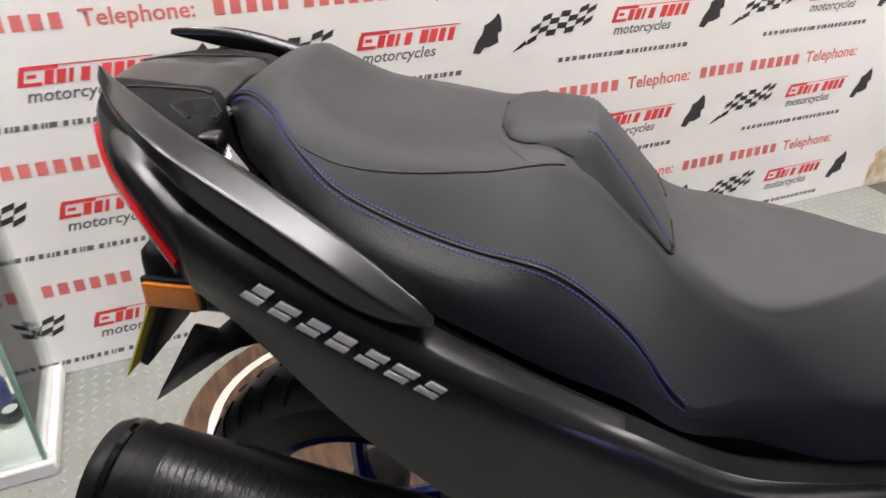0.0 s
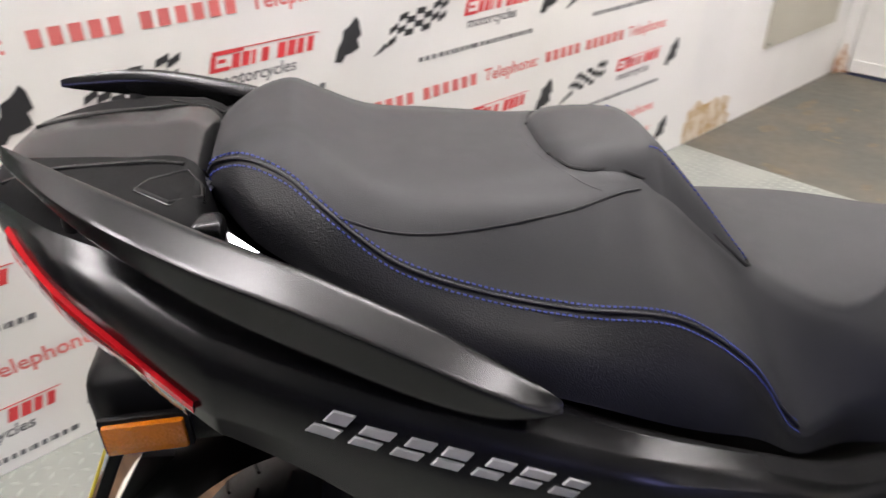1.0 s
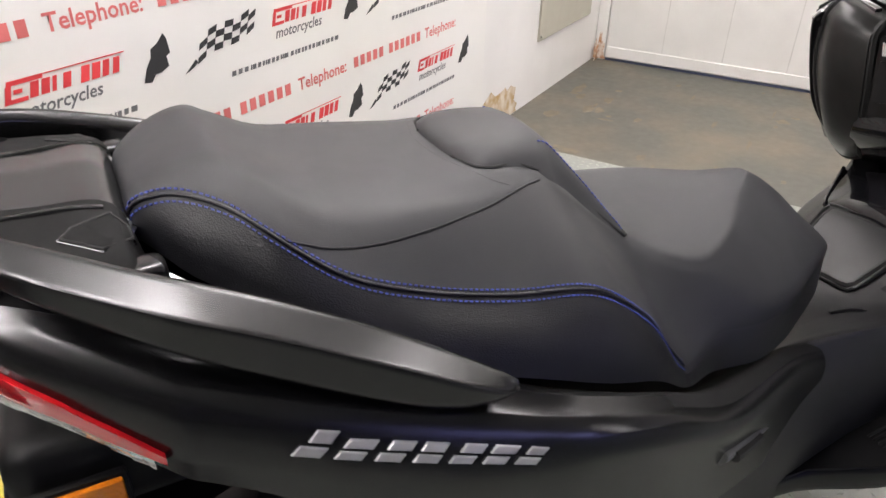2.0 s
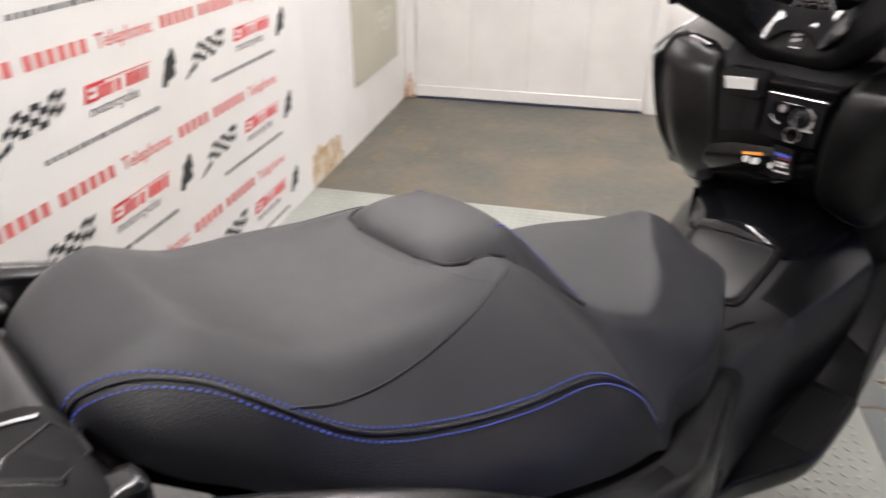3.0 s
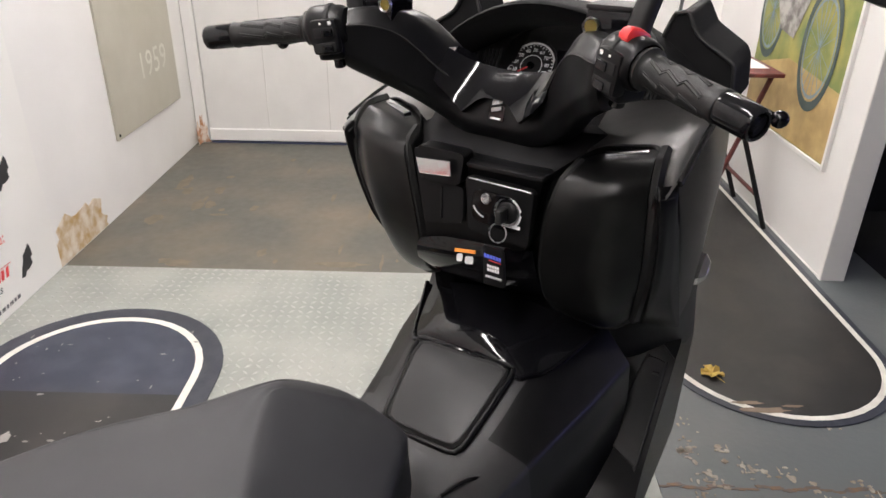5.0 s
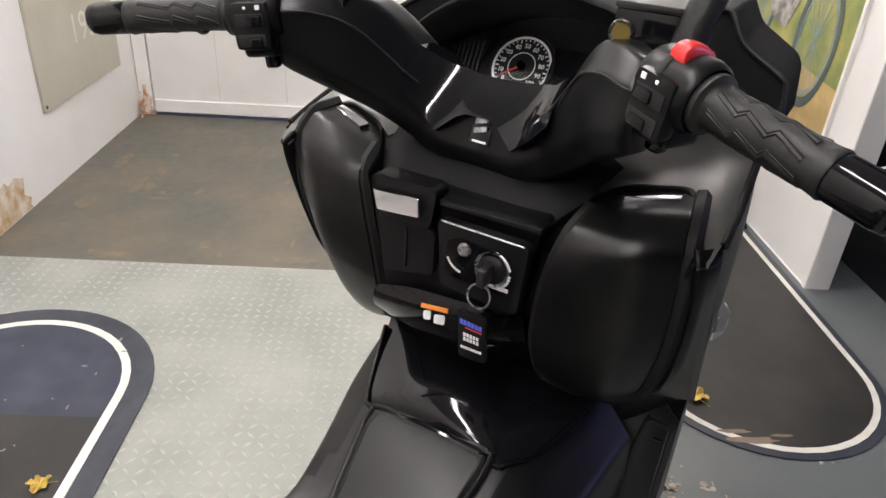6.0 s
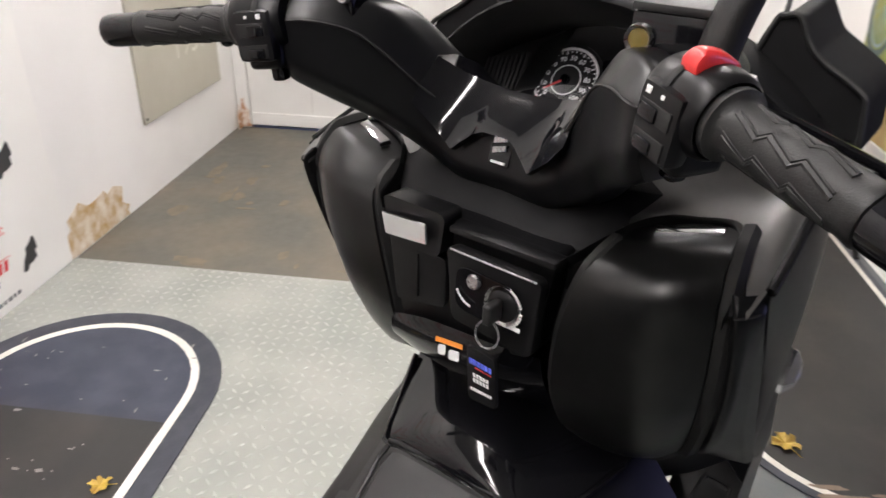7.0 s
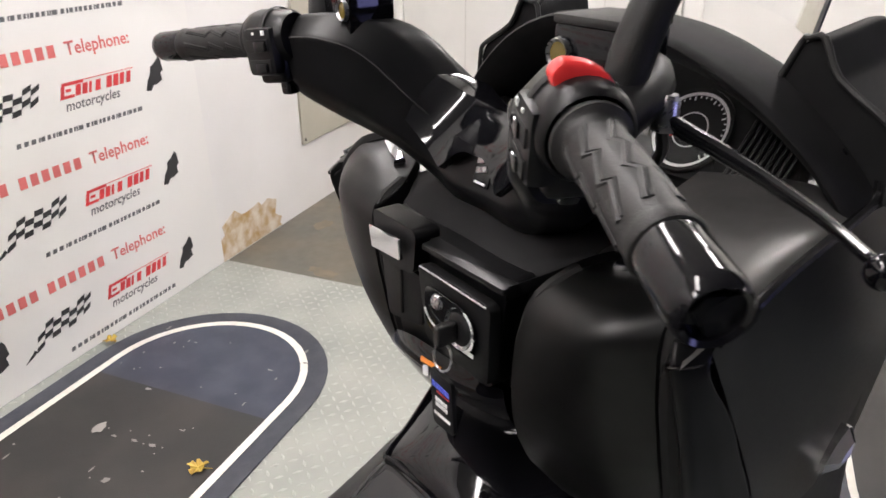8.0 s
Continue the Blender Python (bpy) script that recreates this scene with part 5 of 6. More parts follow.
for s in (-1, 1):
    pod = part("screen_pod", slab(rounded([(.205, s * .145, 1.082), (.212, s * .160, 1.124), (.208, s * .168, 1.130), (.206, s * .182, 1.132), (.206, s * .200, 1.102), (.205, s * .245, 1.075), (.204, s * .253, 1.062), (.205, s * .258, 1.015), (.215, s * .235, .992)][::s], .006), .09, .012, 3, along=(1, s * .05, .15)), DECK, bike, "angular black screen pod")
    part("pod_screw", lathe([(0, .003), (.005, .003), (.006, 0)], pose(.201, s * .215, 1.045, 0, -90, 0), 16), GLOSS, pod)
    part("pod_lip", tube([(.203, s * .145, 1.082), (.209, s * .160, 1.126), (.205, s * .169, 1.131), (.203, s * .182, 1.132), (.203, s * .200, 1.103), (.202, s * .245, 1.076), (.201, s * .254, 1.062), (.202, s * .258, 1.014)], .003, 8, 3), RUBBER, pod)
scr = [[(.30 + .12 * v - .085 * q * q, q * .165 * (1 - .1 * v), 1.125 + .225 * v + .02 * (1 - q * q)) for q in (-1, -.7, -.35, 0, .35, .7, 1)] for v in (0, .35, .7, 1)]
screen = part("windscreen", grid_bm(dense(scr, 3, 3)), glass("screen_glass", (.97, .975, .98), ior=1.1), bike, "clear curved windscreen")
screen.visible_shadow = False
part("screen_edge", tube([tuple(scr[k][0]) for k in range(4)] + [tuple(scr[3][k]) for k in range(1, 7)] + [tuple(scr[k][6]) for k in (2, 1, 0)], .0025, 6, 3, False), RUBBER, screen)

# ---- handlebar ----
steer = Matrix.Rotation(radians(-3.0), 4, "Z")
bar = part("handlebar", tube([(-.160, .365, 1.091), (-.105, .232, 1.110), (-.062, .168, 1.100), (.002, .12, 1.072), (.034, .07, 1.025), (.040, 0, 1.005), (.034, -.07, 1.025), (.002, -.12, 1.072), (-.062, -.168, 1.102), (-.112, -.232, 1.116), (-.172, -.358, 1.092)], .011, 12, 4), MATTE, bike, "matt black handlebar")
COVER = [
    (0, [(.085, .972), (.055, .952), (.014, .960), (-.001, .986), (.008, 1.028), (.034, 1.046), (.055, 1.040), (.085, 1.022)]),
    (.045, [(.083, .974), (.050, .955), (.008, .965), (-.006, .990), (.003, 1.020), (.034, 1.046), (.055, 1.043), (.083, 1.026)]),
    (.068, [(.080, .980), (.048, .963), (.004, .975), (-.008, 1.003), (-.004, 1.030), (.030, 1.056), (.055, 1.050), (.082, 1.032)]),
    (.085, [(.075, .988), (.040, .972), (-.002, .986), (-.019, 1.016), (-.016, 1.056), (.012, 1.076), (.042, 1.078), (.078, 1.053)]),
    (.12, [(.050, 1.014), (.012, .999), (-.028, 1.014), (-.052, 1.044), (-.054, 1.104), (-.024, 1.124), (.016, 1.120), (.052, 1.082)]),
    (.15, [(.010, 1.042), (-.028, 1.031), (-.067, 1.039), (-.085, 1.068), (-.085, 1.118), (-.058, 1.138), (-.020, 1.136), (.012, 1.100)]),
    (.178, [(-.025, 1.064), (-.056, 1.051), (-.092, 1.057), (-.108, 1.082), (-.107, 1.117), (-.086, 1.137), (-.054, 1.136), (-.026, 1.105)]),
    (.190, [(-.034, 1.070), (-.060, 1.058), (-.094, 1.064), (-.109, 1.087), (-.107, 1.116), (-.087, 1.134), (-.057, 1.133), (-.031, 1.105)]),
]
st = [[(x, -y, z) for x, z in r] for y, r in reversed(COVER[1:])] + [[(x, y, z) for x, z in r] for y, r in COVER]
st = [[steer @ Vector(p) for p in r] for r in st]
cg = crisp(st, [0, .006, .007, .006, .003, .005, .006, 0], 4)
bm = grid_bm(cg)
bm.verts.ensure_lookup_table()
n = len(cg[0])
bm.faces.new(bm.verts[:n])
bm.faces.new(bm.verts[-n:][::-1])
cover = part("bar_cover", bm, PANEL, bar, "satin black V-shaped handlebar cover")
cover_tree = BVHTree.FromPolygons([v.co.copy() for v in cover.data.vertices], [tuple(p.vertices) for p in cover.data.polygons])


def on_cover(y, z, out=0.0):
    hit = cover_tree.ray_cast(Vector((-.5, y, z)), Vector((1, 0, 0)))
    if not hit[0]:
        return Vector((0, y, z))
    n = hit[1] if hit[1].x < 0 else -hit[1]
    return hit[0] + n * out


for s in (-1, 1):
    part("cover_split", tube([steer @ Vector((x, s * y, z)) for x, y, z in ((-.1072, .189, 1.115), (-.1072, .178, 1.116), (-.0852, .15, 1.117), (-.0542, .12, 1.103), (-.0192, .085, 1.061), (-.006, .072, 1.047))], .0013, 6, 4), GAP, cover)
# mirror-gloss inlay round the emblem, W-shaped below
W = [(.086, -.028, 1.045, .006, 1.084, .034, 1.082), (.066, -.018, 1.024, .024, 1.069, .044, 1.062), (.045, -.017, 1.007, .026, 1.065, .046, 1.056), (.024, -.010, 1.025, .026, 1.063, .046, 1.054), (.014, -.008, 1.029, .026, 1.062, .046, 1.053), (0, -.008, 1.029, .026, 1.062, .046, 1.053)]
W += [(-w[0],) + w[1:] for w in W[-2::-1]]
rows = [[steer @ Vector(q) for q in ((a, y, b), (a * .55 + c * .45 - .004, y, b * .55 + d * .45), (c - .003, y, d - .005), (c + .002, y, d), (e, y, f), (e + .03, y, f - .012))] for y, a, b, c, d, e, f in W]
bm = grid_bm(rows)
r = bmesh.ops.extrude_face_region(bm, geom=list(bm.faces))
bmesh.ops.translate(bm, verts=[v for v in r["geom"] if isinstance(v, bmesh.types.BMVert)], vec=(.008, 0, -.004))
bmesh.ops.recalc_face_normals(bm, faces=bm.faces)
part("gloss_inlay", bm, GLOSS, cover, "mirror-gloss black inlay")
# emblem plate: plain bright shape on a dark plate
part("emblem_plate", slab([on_cover(.012, 1.030, .0005), on_cover(-.012, 1.030, .0005), on_cover(-.012, .998, .0005), on_cover(.012, .998, .0005)], .0018, .0005, 1, along=(-1, 0, .1)), GLOSS, cover)
for z0 in (1.008, 1.017):
    part("emblem", slab([on_cover(.008, z0, .002), on_cover(-.007, z0 + .004, .002), on_cover(-.007, z0 + .0095, .002), on_cover(.008, z0 + .0055, .002)][::-1], .0014, .0004, 1, along=(-1, 0, .1)), STEEL, cover, "small bright plain emblem bar")
part("emblem_bar", slab([on_cover(.008, 1.0015, .002), on_cover(-.008, 1.0015, .002), on_cover(-.008, .9995, .002), on_cover(.008, .9995, .002)], .001, along=(-1, 0, .1)), WHITE_INK, cover, smooth=False)


def grip(s, a, b):
    """A rubber grip from a to b, with raised zigzag ridges, its flange and the bar end."""
    a, b = Vector(a), Vector(b)
    d = (b - a).normalized()
    up = Vector((0, 0, 1))
    u = (up - d * up.dot(d)).normalized()
    w = d.cross(u)
    L = (b - a).length
    m = Matrix((w, u, d)).transposed().to_4x4()
    m.translation = a
    end = L - .042
    g = part("grip", lathe([(.012, -.002), (.0212, -.002), (.0222, .0), (.0222, .004), (.0190, .006), (.0172, .009), (.0166, .014), (.0166, .03), (.0163, end - .012), (.0166, end - .008), (.0175, end - .002), (.0165, end), (.01, end)], m, 32), RUBBER, bar, "black rubber grip with raised zigzag ridges")
    for k in range(7):
        ang = 2 * math.pi * k / 7
        zig = [(.012, 0), (.032, -.42), (.037, -.10), (.057, -.52), (.062, -.20), (end - .016, -.62)]
        for name, r_, off, rad, mt in (("ridge", .0156, .0, .0020, RUBBER), ("groove", .0164, .17, .0010, GAP)):
            part(name, tube([m @ Vector((r_ * math.cos(ang + off + a_), r_ * math.sin(ang + off + a_), z_)) for z_, a_ in zig], rad, 6, 1), mt, g)
    e = part("bar_end", lathe([(.012, end + .001), (.0158, end + .001), (.0162, end + .004), (.0162, end + .034), (.0154, end + .040), (.0135, end + .042), (.0115, end + .0405), (.0115, end + .036), (0, end + .036)], m, 32), GLOSS, bar, "polished black bar end weight")
    part("end_screw", lathe([(0, end + .039), (.004, end + .039), (.0075, end + .038), (.0075, end + .034)], m, 6), MATTE, e)
    return m


GR = grip(-1, (-.115, -.233, 1.117), (-.181, -.358, 1.095))
GLm = grip(1, (-.104, .230, 1.110), (-.163, .371, 1.090))


def switchgear(m, s):
    h = part("switch_housing", lathe([(.012, -.052), (.022, -.052), (.0255, -.046), (.0275, -.03), (.0280, -.012), (.0265, -.004), (.024, -.001)], m, 28), PANEL, bar, "black switch housing with white symbols")
    part("housing_step", lathe([(.0285, -.034), (.0292, -.032), (.0292, -.030), (.0285, -.028)], m, 28), GAP, h)
    q = m.to_quaternion()
    lower = bmesh.new()
    r = box((-.020, -.042, -.046), (.018, -.012, -.010), .007, 3, lower)
    bmesh.ops.transform(lower, matrix=m, verts=lower.verts)
    part("switch_block", lower, PANEL, h)
    lo, hi = (-.0335, -.012) if s > 0 else (.012, .0335)
    for x0, x1, y0, y1, z0, z1, rr, mt, nm in ((lo + (.003 if s > 0 else 0), hi - (0 if s > 0 else .003), -.033, .013, -.046, -.008, .007, PANEL, "switch_face"), (lo + .0022, hi - .0022, -.010, .002, -.041, -.013, .001, GAP, "switch_well"), (lo + .0022, hi - .0022, -.029, -.017, -.041, -.013, .001, GAP, "switch_well")):
        bmb = box((x0, y0, z0), (x1, y1, z1), rr, 2)
        bmesh.ops.transform(bmb, matrix=m, verts=bmb.verts)
        part(nm, bmb, mt, h)
    for yy, zz, hh in ((-.0045, -.032, .010), (-.0245, -.030, .009)):
        bmb = box((lo, yy - hh / 2, zz - .008), (lo + .005, yy + hh / 2, zz + .008), .002, 2) if s > 0 else box((hi - .005, yy - hh / 2, zz - .008), (hi, yy + hh / 2, zz + .008), .002, 2)
        bmesh.ops.transform(bmb, matrix=m, verts=bmb.verts)
        part("rocker_switch", bmb, GLOSS, h)
    for yy, zz, rr in ((.0075, -.037, .0022), (.0075, -.024, .0013), (-.0245, -.034, .0016)):
        xs = lo + .003 if s > 0 else hi - .003
        bmb = box((xs - .0006, yy - rr, zz - rr), (xs + .0006, yy + rr, zz + rr), .0002, 1)
        bmesh.ops.transform(bmb, matrix=m, verts=bmb.verts)
        part("symbol", bmb, WHITE_INK, h, smooth=False)
    bmb = box((-.010, -.055, -.040), (.004, -.038, -.026), .004, 2)
    bmesh.ops.transform(bmb, matrix=m, verts=bmb.verts)
    part("horn_button", bmb, GLOSS, h)
    return h


hr = switchgear(GR, -1)
switchgear(GLm, 1)
# red engine stop rocker on the right housing
st = []
for a, h0, h1 in ((-.66, .000, .001), (-.42, .003, .003), (-.14, .003, .0055), (.14, .004, .008), (.36, .007, .010), (.56, .006, .006), (.66, .000, .001)):
    ang = math.pi / 2 - a
    st.append([GR @ Vector(((.0268 + hh) * math.cos(ang), (.0268 + hh) * math.sin(ang), z)) for z, hh in ((-.033, -.001), (-.032, h0), (-.029, h1), (-.021, h1), (-.019, h0), (-.018, -.001))])
part("stop_switch", grid_bm(dense(st, 4, 2)), RED, hr, "bright red engine stop rocker")
# brake reservoirs, levers and mirrors
for s, m in ((-1, GR), (1, GLm)):
    cx = -.026
    res = part("fluid_reservoir", box((cx - .025, s * .162 - .026, 1.116), (cx + .025, s * .162 + .026, 1.160), .003, 2), GLOSS, bar, "black brake fluid reservoir with a sight glass")
    part("reservoir_cap", box((cx - .0258, s * .162 - .0268, 1.160), (cx + .0258, s * .162 + .0268, 1.166), .002, 2), RUBBER, res)
    part("sight_glass", lathe([(.0075, .002), (.0095, .004), (.0105, 0)], pose(cx - .026, s * .144, 1.142, 0, -90, 0), 24), STEEL, res)
    part("sight_lens", lathe([(0, .002), (.0078, .0015)], pose(cx - .026, s * .144, 1.142, 0, -90, 0), 24), material("amber_fluid", (.12, .09, .02), .1), res)
    part("clamp", tube([(-.075, s * .205, 1.112), (-.03, s * .20, 1.125), (-.01, s * .18, 1.13)], [.018, .014, .016], 10, 3), MATTE, bar)
    lever = part("brake_lever", tube([(-.030, s * .205, 1.112), (-.020, s * .235, 1.100), (-.018, s * .275, 1.088), (-.024, s * .315, 1.078), (-.033, s * .342, 1.071), (-.037, s * .351, 1.069)], [.009, .008, .0075, .006, .0055, .0055], 10, 4, flat=.6), GLOSS, bar, "curved black brake lever")
    part("lever_ball", lathe([(.0095 * math.sin(t), -.0095 * math.cos(t)) for t in (math.pi * k / 10 for k in range(11))], pose(-.038, s * .354, 1.068), 18), GLOSS, lever)
    part("pivot_bolt", lathe([(0, .012), (.006, .012), (.008, .008), (.008, -.01)], pose(-.028, s * .212, 1.113), 12), STEEL, lever)
    mir = part("mirror_stem", tube([(-.050, s * .195, 1.125), (-.046, s * .199, 1.155), (-.037, s * .206, 1.186), (-.031, s * .211, 1.202)], [.0135, .0135, .0125, .009], 14, 3), RUBBER, bar, "rubber boot and stalk of a mirror")
    part("stalk", tube([(-.031, s * .211, 1.198), (-.018, s * .222, 1.225), (.010, s * .26, 1.242), (.040, s * .33, 1.235)], .0065, 10, 4), MATTE, mir)
    head = [[(.05 + .03 * math.cos(t) * q - .01 * (1 - q), s * (.412 + .090 * q * math.sin(p)), 1.232 + .058 * q * math.cos(p) - .02 * q * math.sin(p)) for p in (2 * math.pi * k / 20 for k in range(20))] for q, t in ((.05, 0), (.6, .3), (.95, .9), (1, 1.57), (.92, 2.0), (.05, 2.0))]
    part("mirror_head", grid_bm(head, None, True), MATTE, mir, "rounded black mirror housing")
    # cable from the lever side into the shield
    part("cable", tube([(-.01, s * .19, 1.115), (.03, s * .17, 1.07), (.06, s * .13, 1.03), (.09, s * .09, .99)], .0045, 8, 4), RUBBER, bar)


# ---- partition: framed picture and folding trestle ----
pic = thing("picture", "framed print of a vintage motorcycle on sandy ground", "picture")
YP = -2.872
part("canvas", box((-1.36, YP, .39), (-.55, YP + .010, 1.75), .002, 1), material("print_field", (.36, .33, .09), .5, scale=7, colour2=(.15, .21, .06), ramp=(.35, .65)), pic)
part("printed_ground", slab([(-1.355, YP + .0102, .395), (-.555, YP + .0102, .395), (-.555, YP + .0102, .62), (-.9, YP + .0102, .70), (-1.355, YP + .0102, .66)], .0008, along=(0, 1, 0)), material("print_sand", (.50, .36, .15), .5, scale=12, colour2=(.36, .25, .10)), pic, smooth=False)
part("printed_sky", slab([(-1.355, YP + .0102, 1.25), (-.555, YP + .0102, 1.18), (-.555, YP + .0102, 1.745), (-1.355, YP + .0102, 1.745)], .0008, along=(0, 1, 0)), material("print_sky", (.50, .55, .52), .5, scale=4), pic, smooth=False)
TYRE = material("print_tyre", (.05, .075, .07), .5)
RIMM = material("print_rim", (.20, .27, .30), .5, scale=40)
for cx, cz, r in ((-1.13, .78, .24), (-.66, .86, .20)):
    def loop(rad, y):
        return [Vector((cx + rad * .62 * math.cos(2 * math.pi * k / 40), y, cz + rad * math.sin(2 * math.pi * k / 40))) for k in range(40)]
    for ra, rb, mt in ((r, r * .84, TYRE), (r * .80, r * .74, RIMM)):
        bm = bmesh.new()
        a, b = [bm.verts.new(p) for p in loop(ra, YP + .0122)], [bm.verts.new(p) for p in loop(rb, YP + .0122)]
        for k in range(40):
            bm.faces.new((a[k], b[k], b[(k + 1) % 40], a[(k + 1) % 40]))
        part("printed_wheel", bm, mt, pic, smooth=False)
    for k in range(9):
        a = math.pi * k / 9
        part("printed_spoke", slab([(cx + r * .76 * .62 * math.cos(a) * q + .002 * w, YP + .0115, cz + r * .76 * math.sin(a) * q) for q, w in ((-1, -1), (-1, 1), (1, 1), (1, -1))], .0004, along=(0, 1, 0)), RIMM, pic, smooth=False)
part("printed_frame", slab([(-1.18, YP + .0128, 1.10), (-1.08, YP + .0128, 1.13), (-.78, YP + .0128, .98), (-.70, YP + .0128, 1.06), (-.62, YP + .0128, 1.02), (-.76, YP + .0128, .80), (-.90, YP + .0128, .78), (-1.0, YP + .0128, .98)], .0006, along=(0, 1, 0)), material("print_engine", (.13, .12, .11), .5, scale=16, colour2=(.42, .41, .38), ramp=(.4, .6)), pic, smooth=False)
part("printed_tank", slab([(-1.06, YP + .0136, 1.12), (-.98, YP + .0136, 1.20), (-.84, YP + .0136, 1.18), (-.80, YP + .0136, 1.08), (-.98, YP + .0136, 1.04)], .0006, along=(0, 1, 0)), RED, pic, smooth=False)
part("frame_edge", box((-1.378, YP, .372), (-1.36, YP + .016, 1.77), .002, 1), WALL, pic)
part("frame_edge", box((-1.36, YP, .372), (-.53, YP + .016, .39), .002, 1), WALL, pic)
structure("baseboard", box((-1.52, YP, .0), (-.01, YP + .006, .006)), WALL, "thin white strip at the partition's foot", "trim")

MAROON = material("maroon_paint", (.16, .035, .03), .45, scale=30, colour2=(.10, .03, .028))
st_ = thing("trestle", "maroon folding trestle standing against the partition", "trestle")
for p, q, mt in (((-1.00, -2.765, .655), (-.93, -2.60, .004), MAROON), ((-.92, -2.62, .655), (-1.09, -2.83, .006), MATTE), ((-.62, -2.765, .655), (-.56, -2.60, .004), MAROON), ((-.55, -2.62, .655), (-.72, -2.83, .006), MATTE)):
    part("leg", tube([p, q], .011, 8, 1), mt, st_)
part("brace", tube([(-.945, -2.645, .15), (-.575, -2.645, .15)], .009, 8, 1), MAROON, st_)
part("brace", tube([(-1.05, -2.78, .15), (-.68, -2.78, .15)], .009, 8, 1), MAROON, st_)
part("top_board", box((-1.08, -2.78, .655), (-.45, -2.60, .672), .003, 1), MAROON, st_)

paper = thing("paper_sheet", "loose white paper sheet lying on the trestle", "paper")
part("sheet", box((-.98, -2.755, .672), (-.72, -2.62, .6735)), WHITE_INK, paper, smooth=False)

# ---- glimpse past the partition ----
turf = thing("display_stand", "black display stand topped with green artificial turf", "display stand")
part("base", box((-.85, -4.8, .0), (-.02, -3.15, .40), .004, 1), GAP, turf)
part("turf", box((-.85, -4.8, .40), (-.02, -3.15, .412), .003, 1), material("green_turf", (.07, .20, .015), .9, scale=60, colour2=(.13, .30, .03), bump=1.0, bump_scale=500), turf)
tub = thing("storage_tub", "pale grey plastic tub standing on the turf", "tub")
part("body", box((-.50, -4.25, .412), (-.15, -3.72, .62), .03, 3), material("pale_plastic", (.6, .6, .58), .4), tub)
part("rim", box((-.515, -4.265, .60), (-.135, -3.705, .625), .006, 2), material("pale_rim", (.66, .66, .64), .4), tub)
# added black sheet: stands in for the darkness on the floor here
tagged(part("dark_floor_sheet", box((-1.95, -5.2, .002), (-.86, -3.12, .008), .002, 1), GAP, smooth=False), "black sheet added on the floor for the darkness past the partition", "floor", kind="structure")
mb = thing("motorcycle", "black sports motorcycle seen past the partition", "motorcycle", pose(-1.29, -3.66, .008, 0, 0, -93))
rt = part("rear_tyre", lathe([(.20, -.07), (.24, -.09), (.29, -.085), (.315, -.05), (.32, 0), (.315, .05), (.29, .085), (.24, .09), (.20, .07)], pose(0, 0, .32, 90, 0, 0), 48), RUBBER, mb)
part("rim", lathe([(.20, -.07), (.185, -.07), (.175, 0), (.185, .07), (.20, .07)], pose(0, 0, .32, 90, 0, 0), 48), GLOSS, rt)
part("tail_cowl", grid_bm(dense([[(x, -w, z - .05), (x, -w * .9, z), (x, 0, z + .03), (x, w * .9, z), (x, w, z - .05)] for x, w, z in ((-.35, .02, .90), (-.25, .07, .88), (0, .11, .82), (.3, .15, .78))], 3, 3)), GLOSS, mb)
part("tail_lamp", box((-.36, -.04, .84), (-.32, .04, .88), .008, 2), RED, mb)
part("seat", box((-.05, -.12, .80), (.6, .12, .86), .03, 3), LEATHER, mb)
part("frame", box((-.02, -.10, .35), (.9, .10, .78), .05, 3), MATTE, mb)
part("tank", box((.5, -.14, .78), (1.0, .14, 1.02), .07, 4), GLOSS, mb)
for s in (-1, 1):
    part("silencer", lathe([(.025, 0), (.045, 0), (.05, .01), (.05, .40), (.03, .46)], Matrix.Translation((-.18, s * .16, .46)) @ Vector((.44, 0, -.10)).to_track_quat("Z", "Y").to_matrix().to_4x4(), 24), MATTE, mb)
    part("swing_arm", box((-.02, s * .11 - .02, .28), (.5, s * .11 + .02, .35), .012, 2), MATTE, mb)
part("front_tyre", lathe([(.21, -.05), (.25, -.065), (.29, -.055), (.305, 0), (.29, .055), (.25, .065), (.21, .05)], pose(1.35, 0, .305, 90, 0, 0), 40), RUBBER, mb)
part("fork", tube([(1.35, .09, .305), (1.12, .09, .95)], .025, 10, 1), STEEL, mb)
part("fork", tube([(1.35, -.09, .305), (1.12, -.09, .95)], .025, 10, 1), STEEL, mb)
part("fairing", box((.85, -.20, .55), (1.3, .20, 1.05), .10, 4), GLOSS, mb)
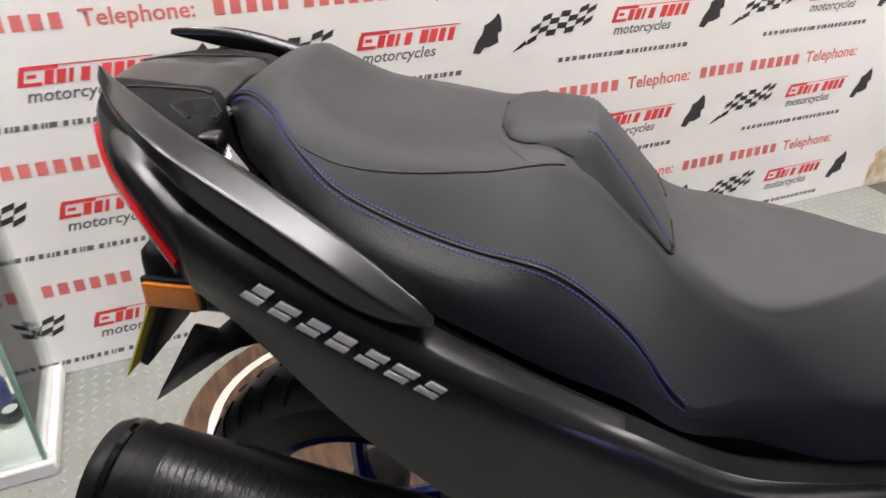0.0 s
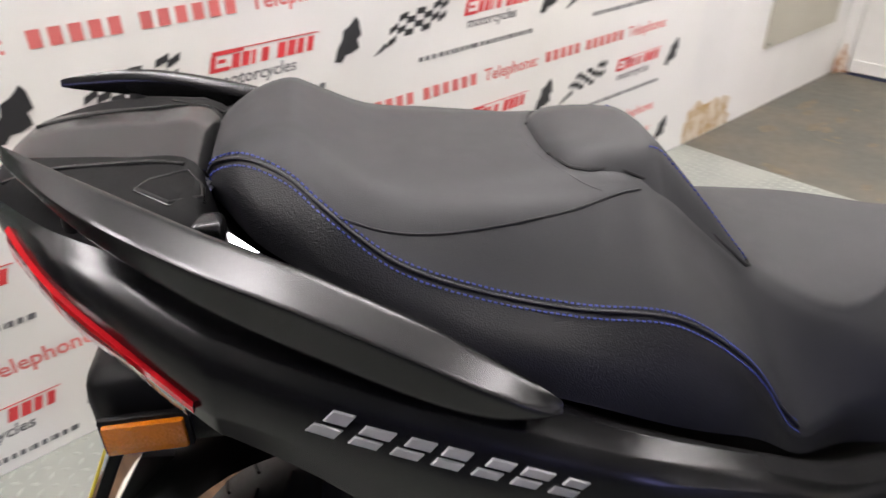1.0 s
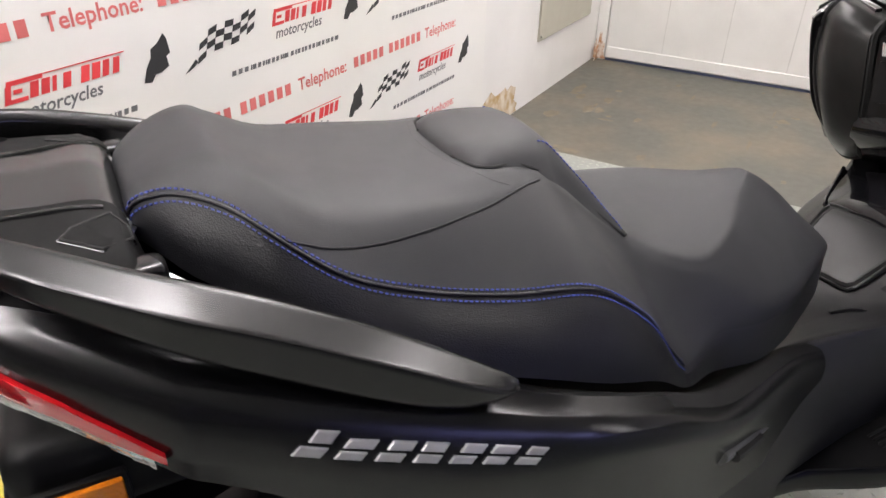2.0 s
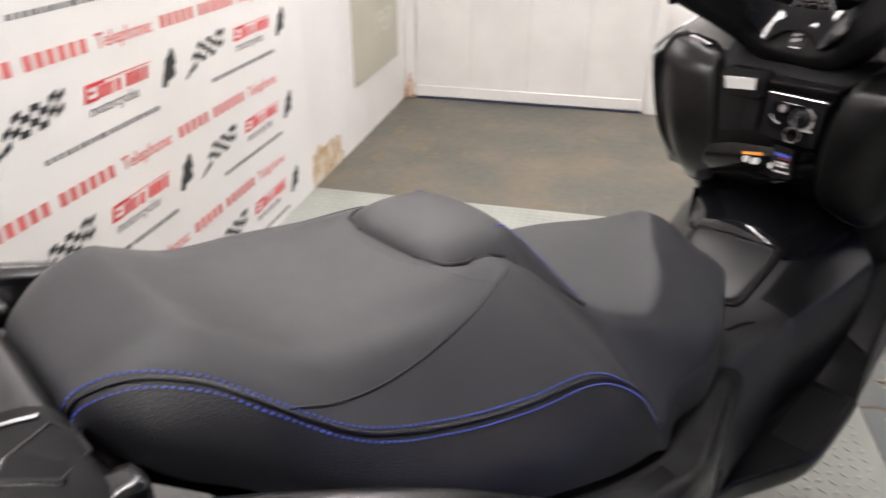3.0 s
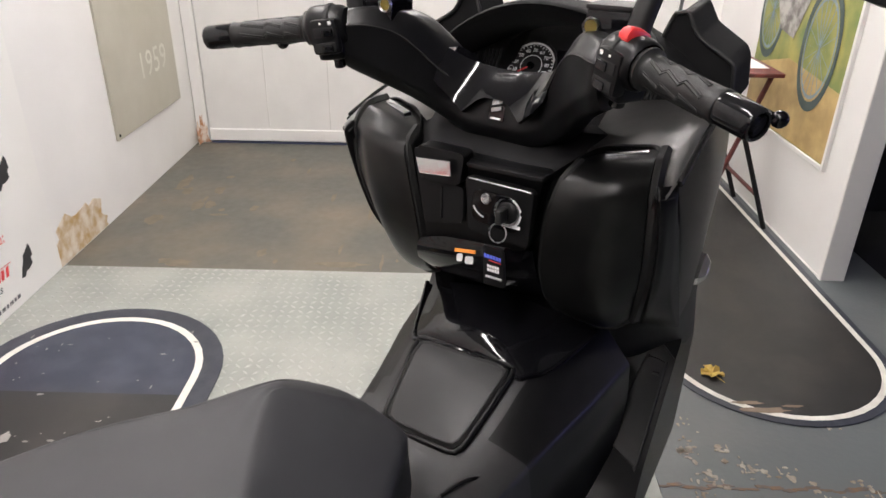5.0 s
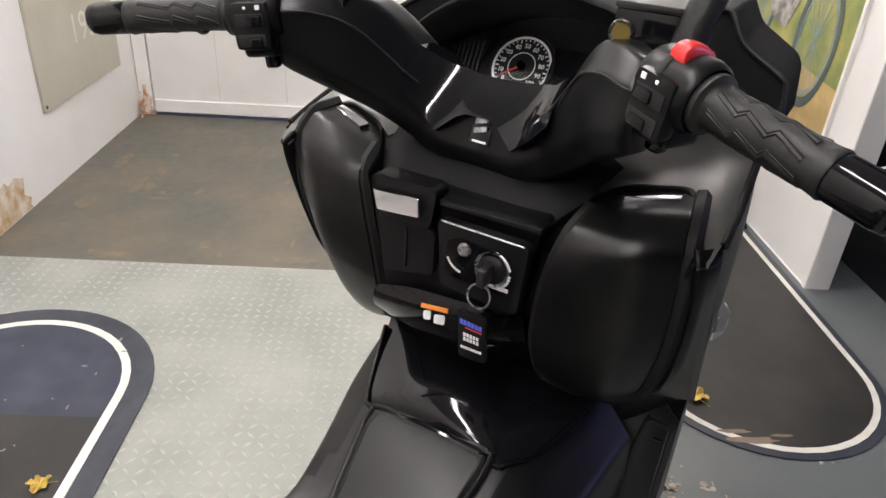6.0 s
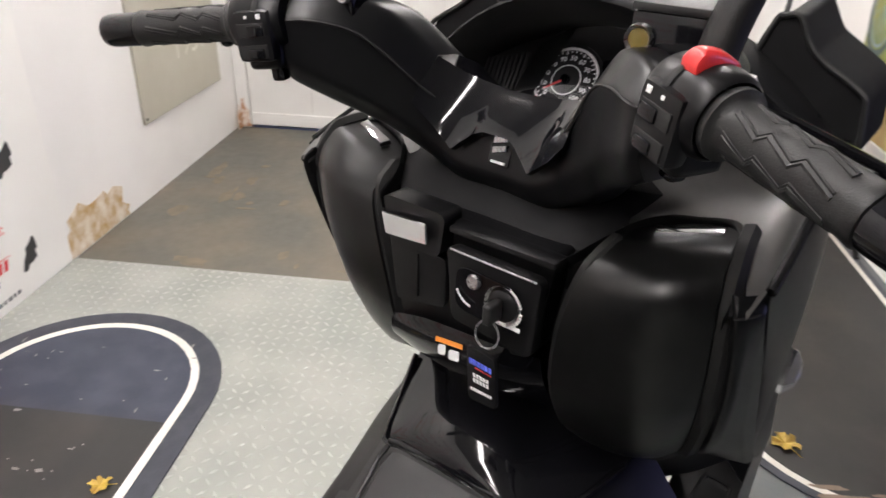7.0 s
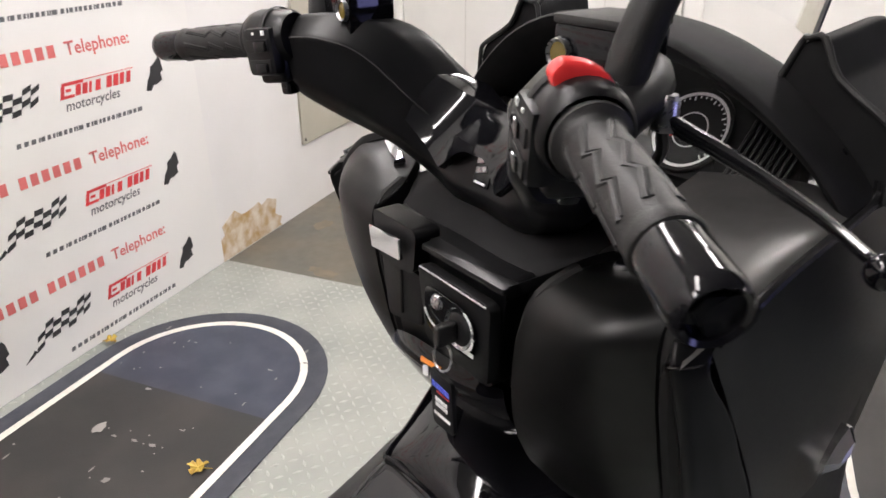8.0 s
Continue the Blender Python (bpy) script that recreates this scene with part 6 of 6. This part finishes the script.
part("label_bar", box((.1, -.1035, .62), (.2, -.100, .645)), WHITE_INK, mb, smooth=False)

# ---- glass display cabinet behind the tail ----
cab = thing("display_cabinet", "low glass display cabinet with a white frame", "cabinet")
CW = material("cabinet_white", (.76, .76, .74), .4, scale=6)
part("base_frame", box((-5.7, -.372, .005), (-4.485, -.337, .045), .004, 1), CW, cab)
part("base_frame", box((-4.52, -.337, .005), (-4.485, -.010, .045), .004, 1), CW, cab)
part("shelf", box((-5.7, -.336, .03), (-4.521, -.010, .038)), CW, cab, smooth=False)
GLS = glass("cabinet_glass", (.90, .96, .93))
for lo, hi in (((-5.7, -.358, .045), (-4.50, -.352, 1.25)), ((-4.508, -.350, .045), (-4.502, -.012, 1.25)), ((-5.7, -.356, 1.25), (-4.502, -.012, 1.256))):
    g = part("glass_pane", box(lo, hi), GLS, cab, "clear greenish glass pane", smooth=False)
    g.visible_shadow = False
part("glass_edge", box((-4.510, -.358, .045), (-4.500, -.349, 1.256), .001, 1), material("green_glass_edge", (.25, .42, .36), .1, coat=.5), cab)
mod = thing("model_motorcycle", "small blue and black model motorcycle in the cabinet", "model", pose(-4.66, -.22, .038, 0, 0, 20))
for x in (-.075, .085):
    part("wheel", lathe([(.02, -.012), (.034, -.012), (.04, 0), (.034, .012), (.02, .012)], pose(x, 0, .04, 90, 0, 0), 24), RUBBER, mod)
part("body", box((-.07, -.018, .05), (.07, .018, .10), .012, 3), BLUE, mod)
part("fairing", box((.03, -.022, .06), (.10, .022, .13), .015, 3), BLUE, mod)
part("seat", box((-.10, -.014, .095), (0, .014, .115), .006, 2), RUBBER, mod)
part("handlebar", tube([(.06, -.045, .14), (.06, 0, .13), (.06, .045, .14)], .004, 6, 2), STEEL, mod)
box2 = thing("red_box", "small red carton standing in the cabinet", "carton", pose(-4.72, -.06, .038, 0, 0, -8))
part("carton", box((-.05, -.03, 0), (.05, .03, .17), .002, 1), RED, box2)
part("label", box((-.035, -.0315, .05), (.035, -.030, .12)), WHITE_INK, box2, smooth=False)
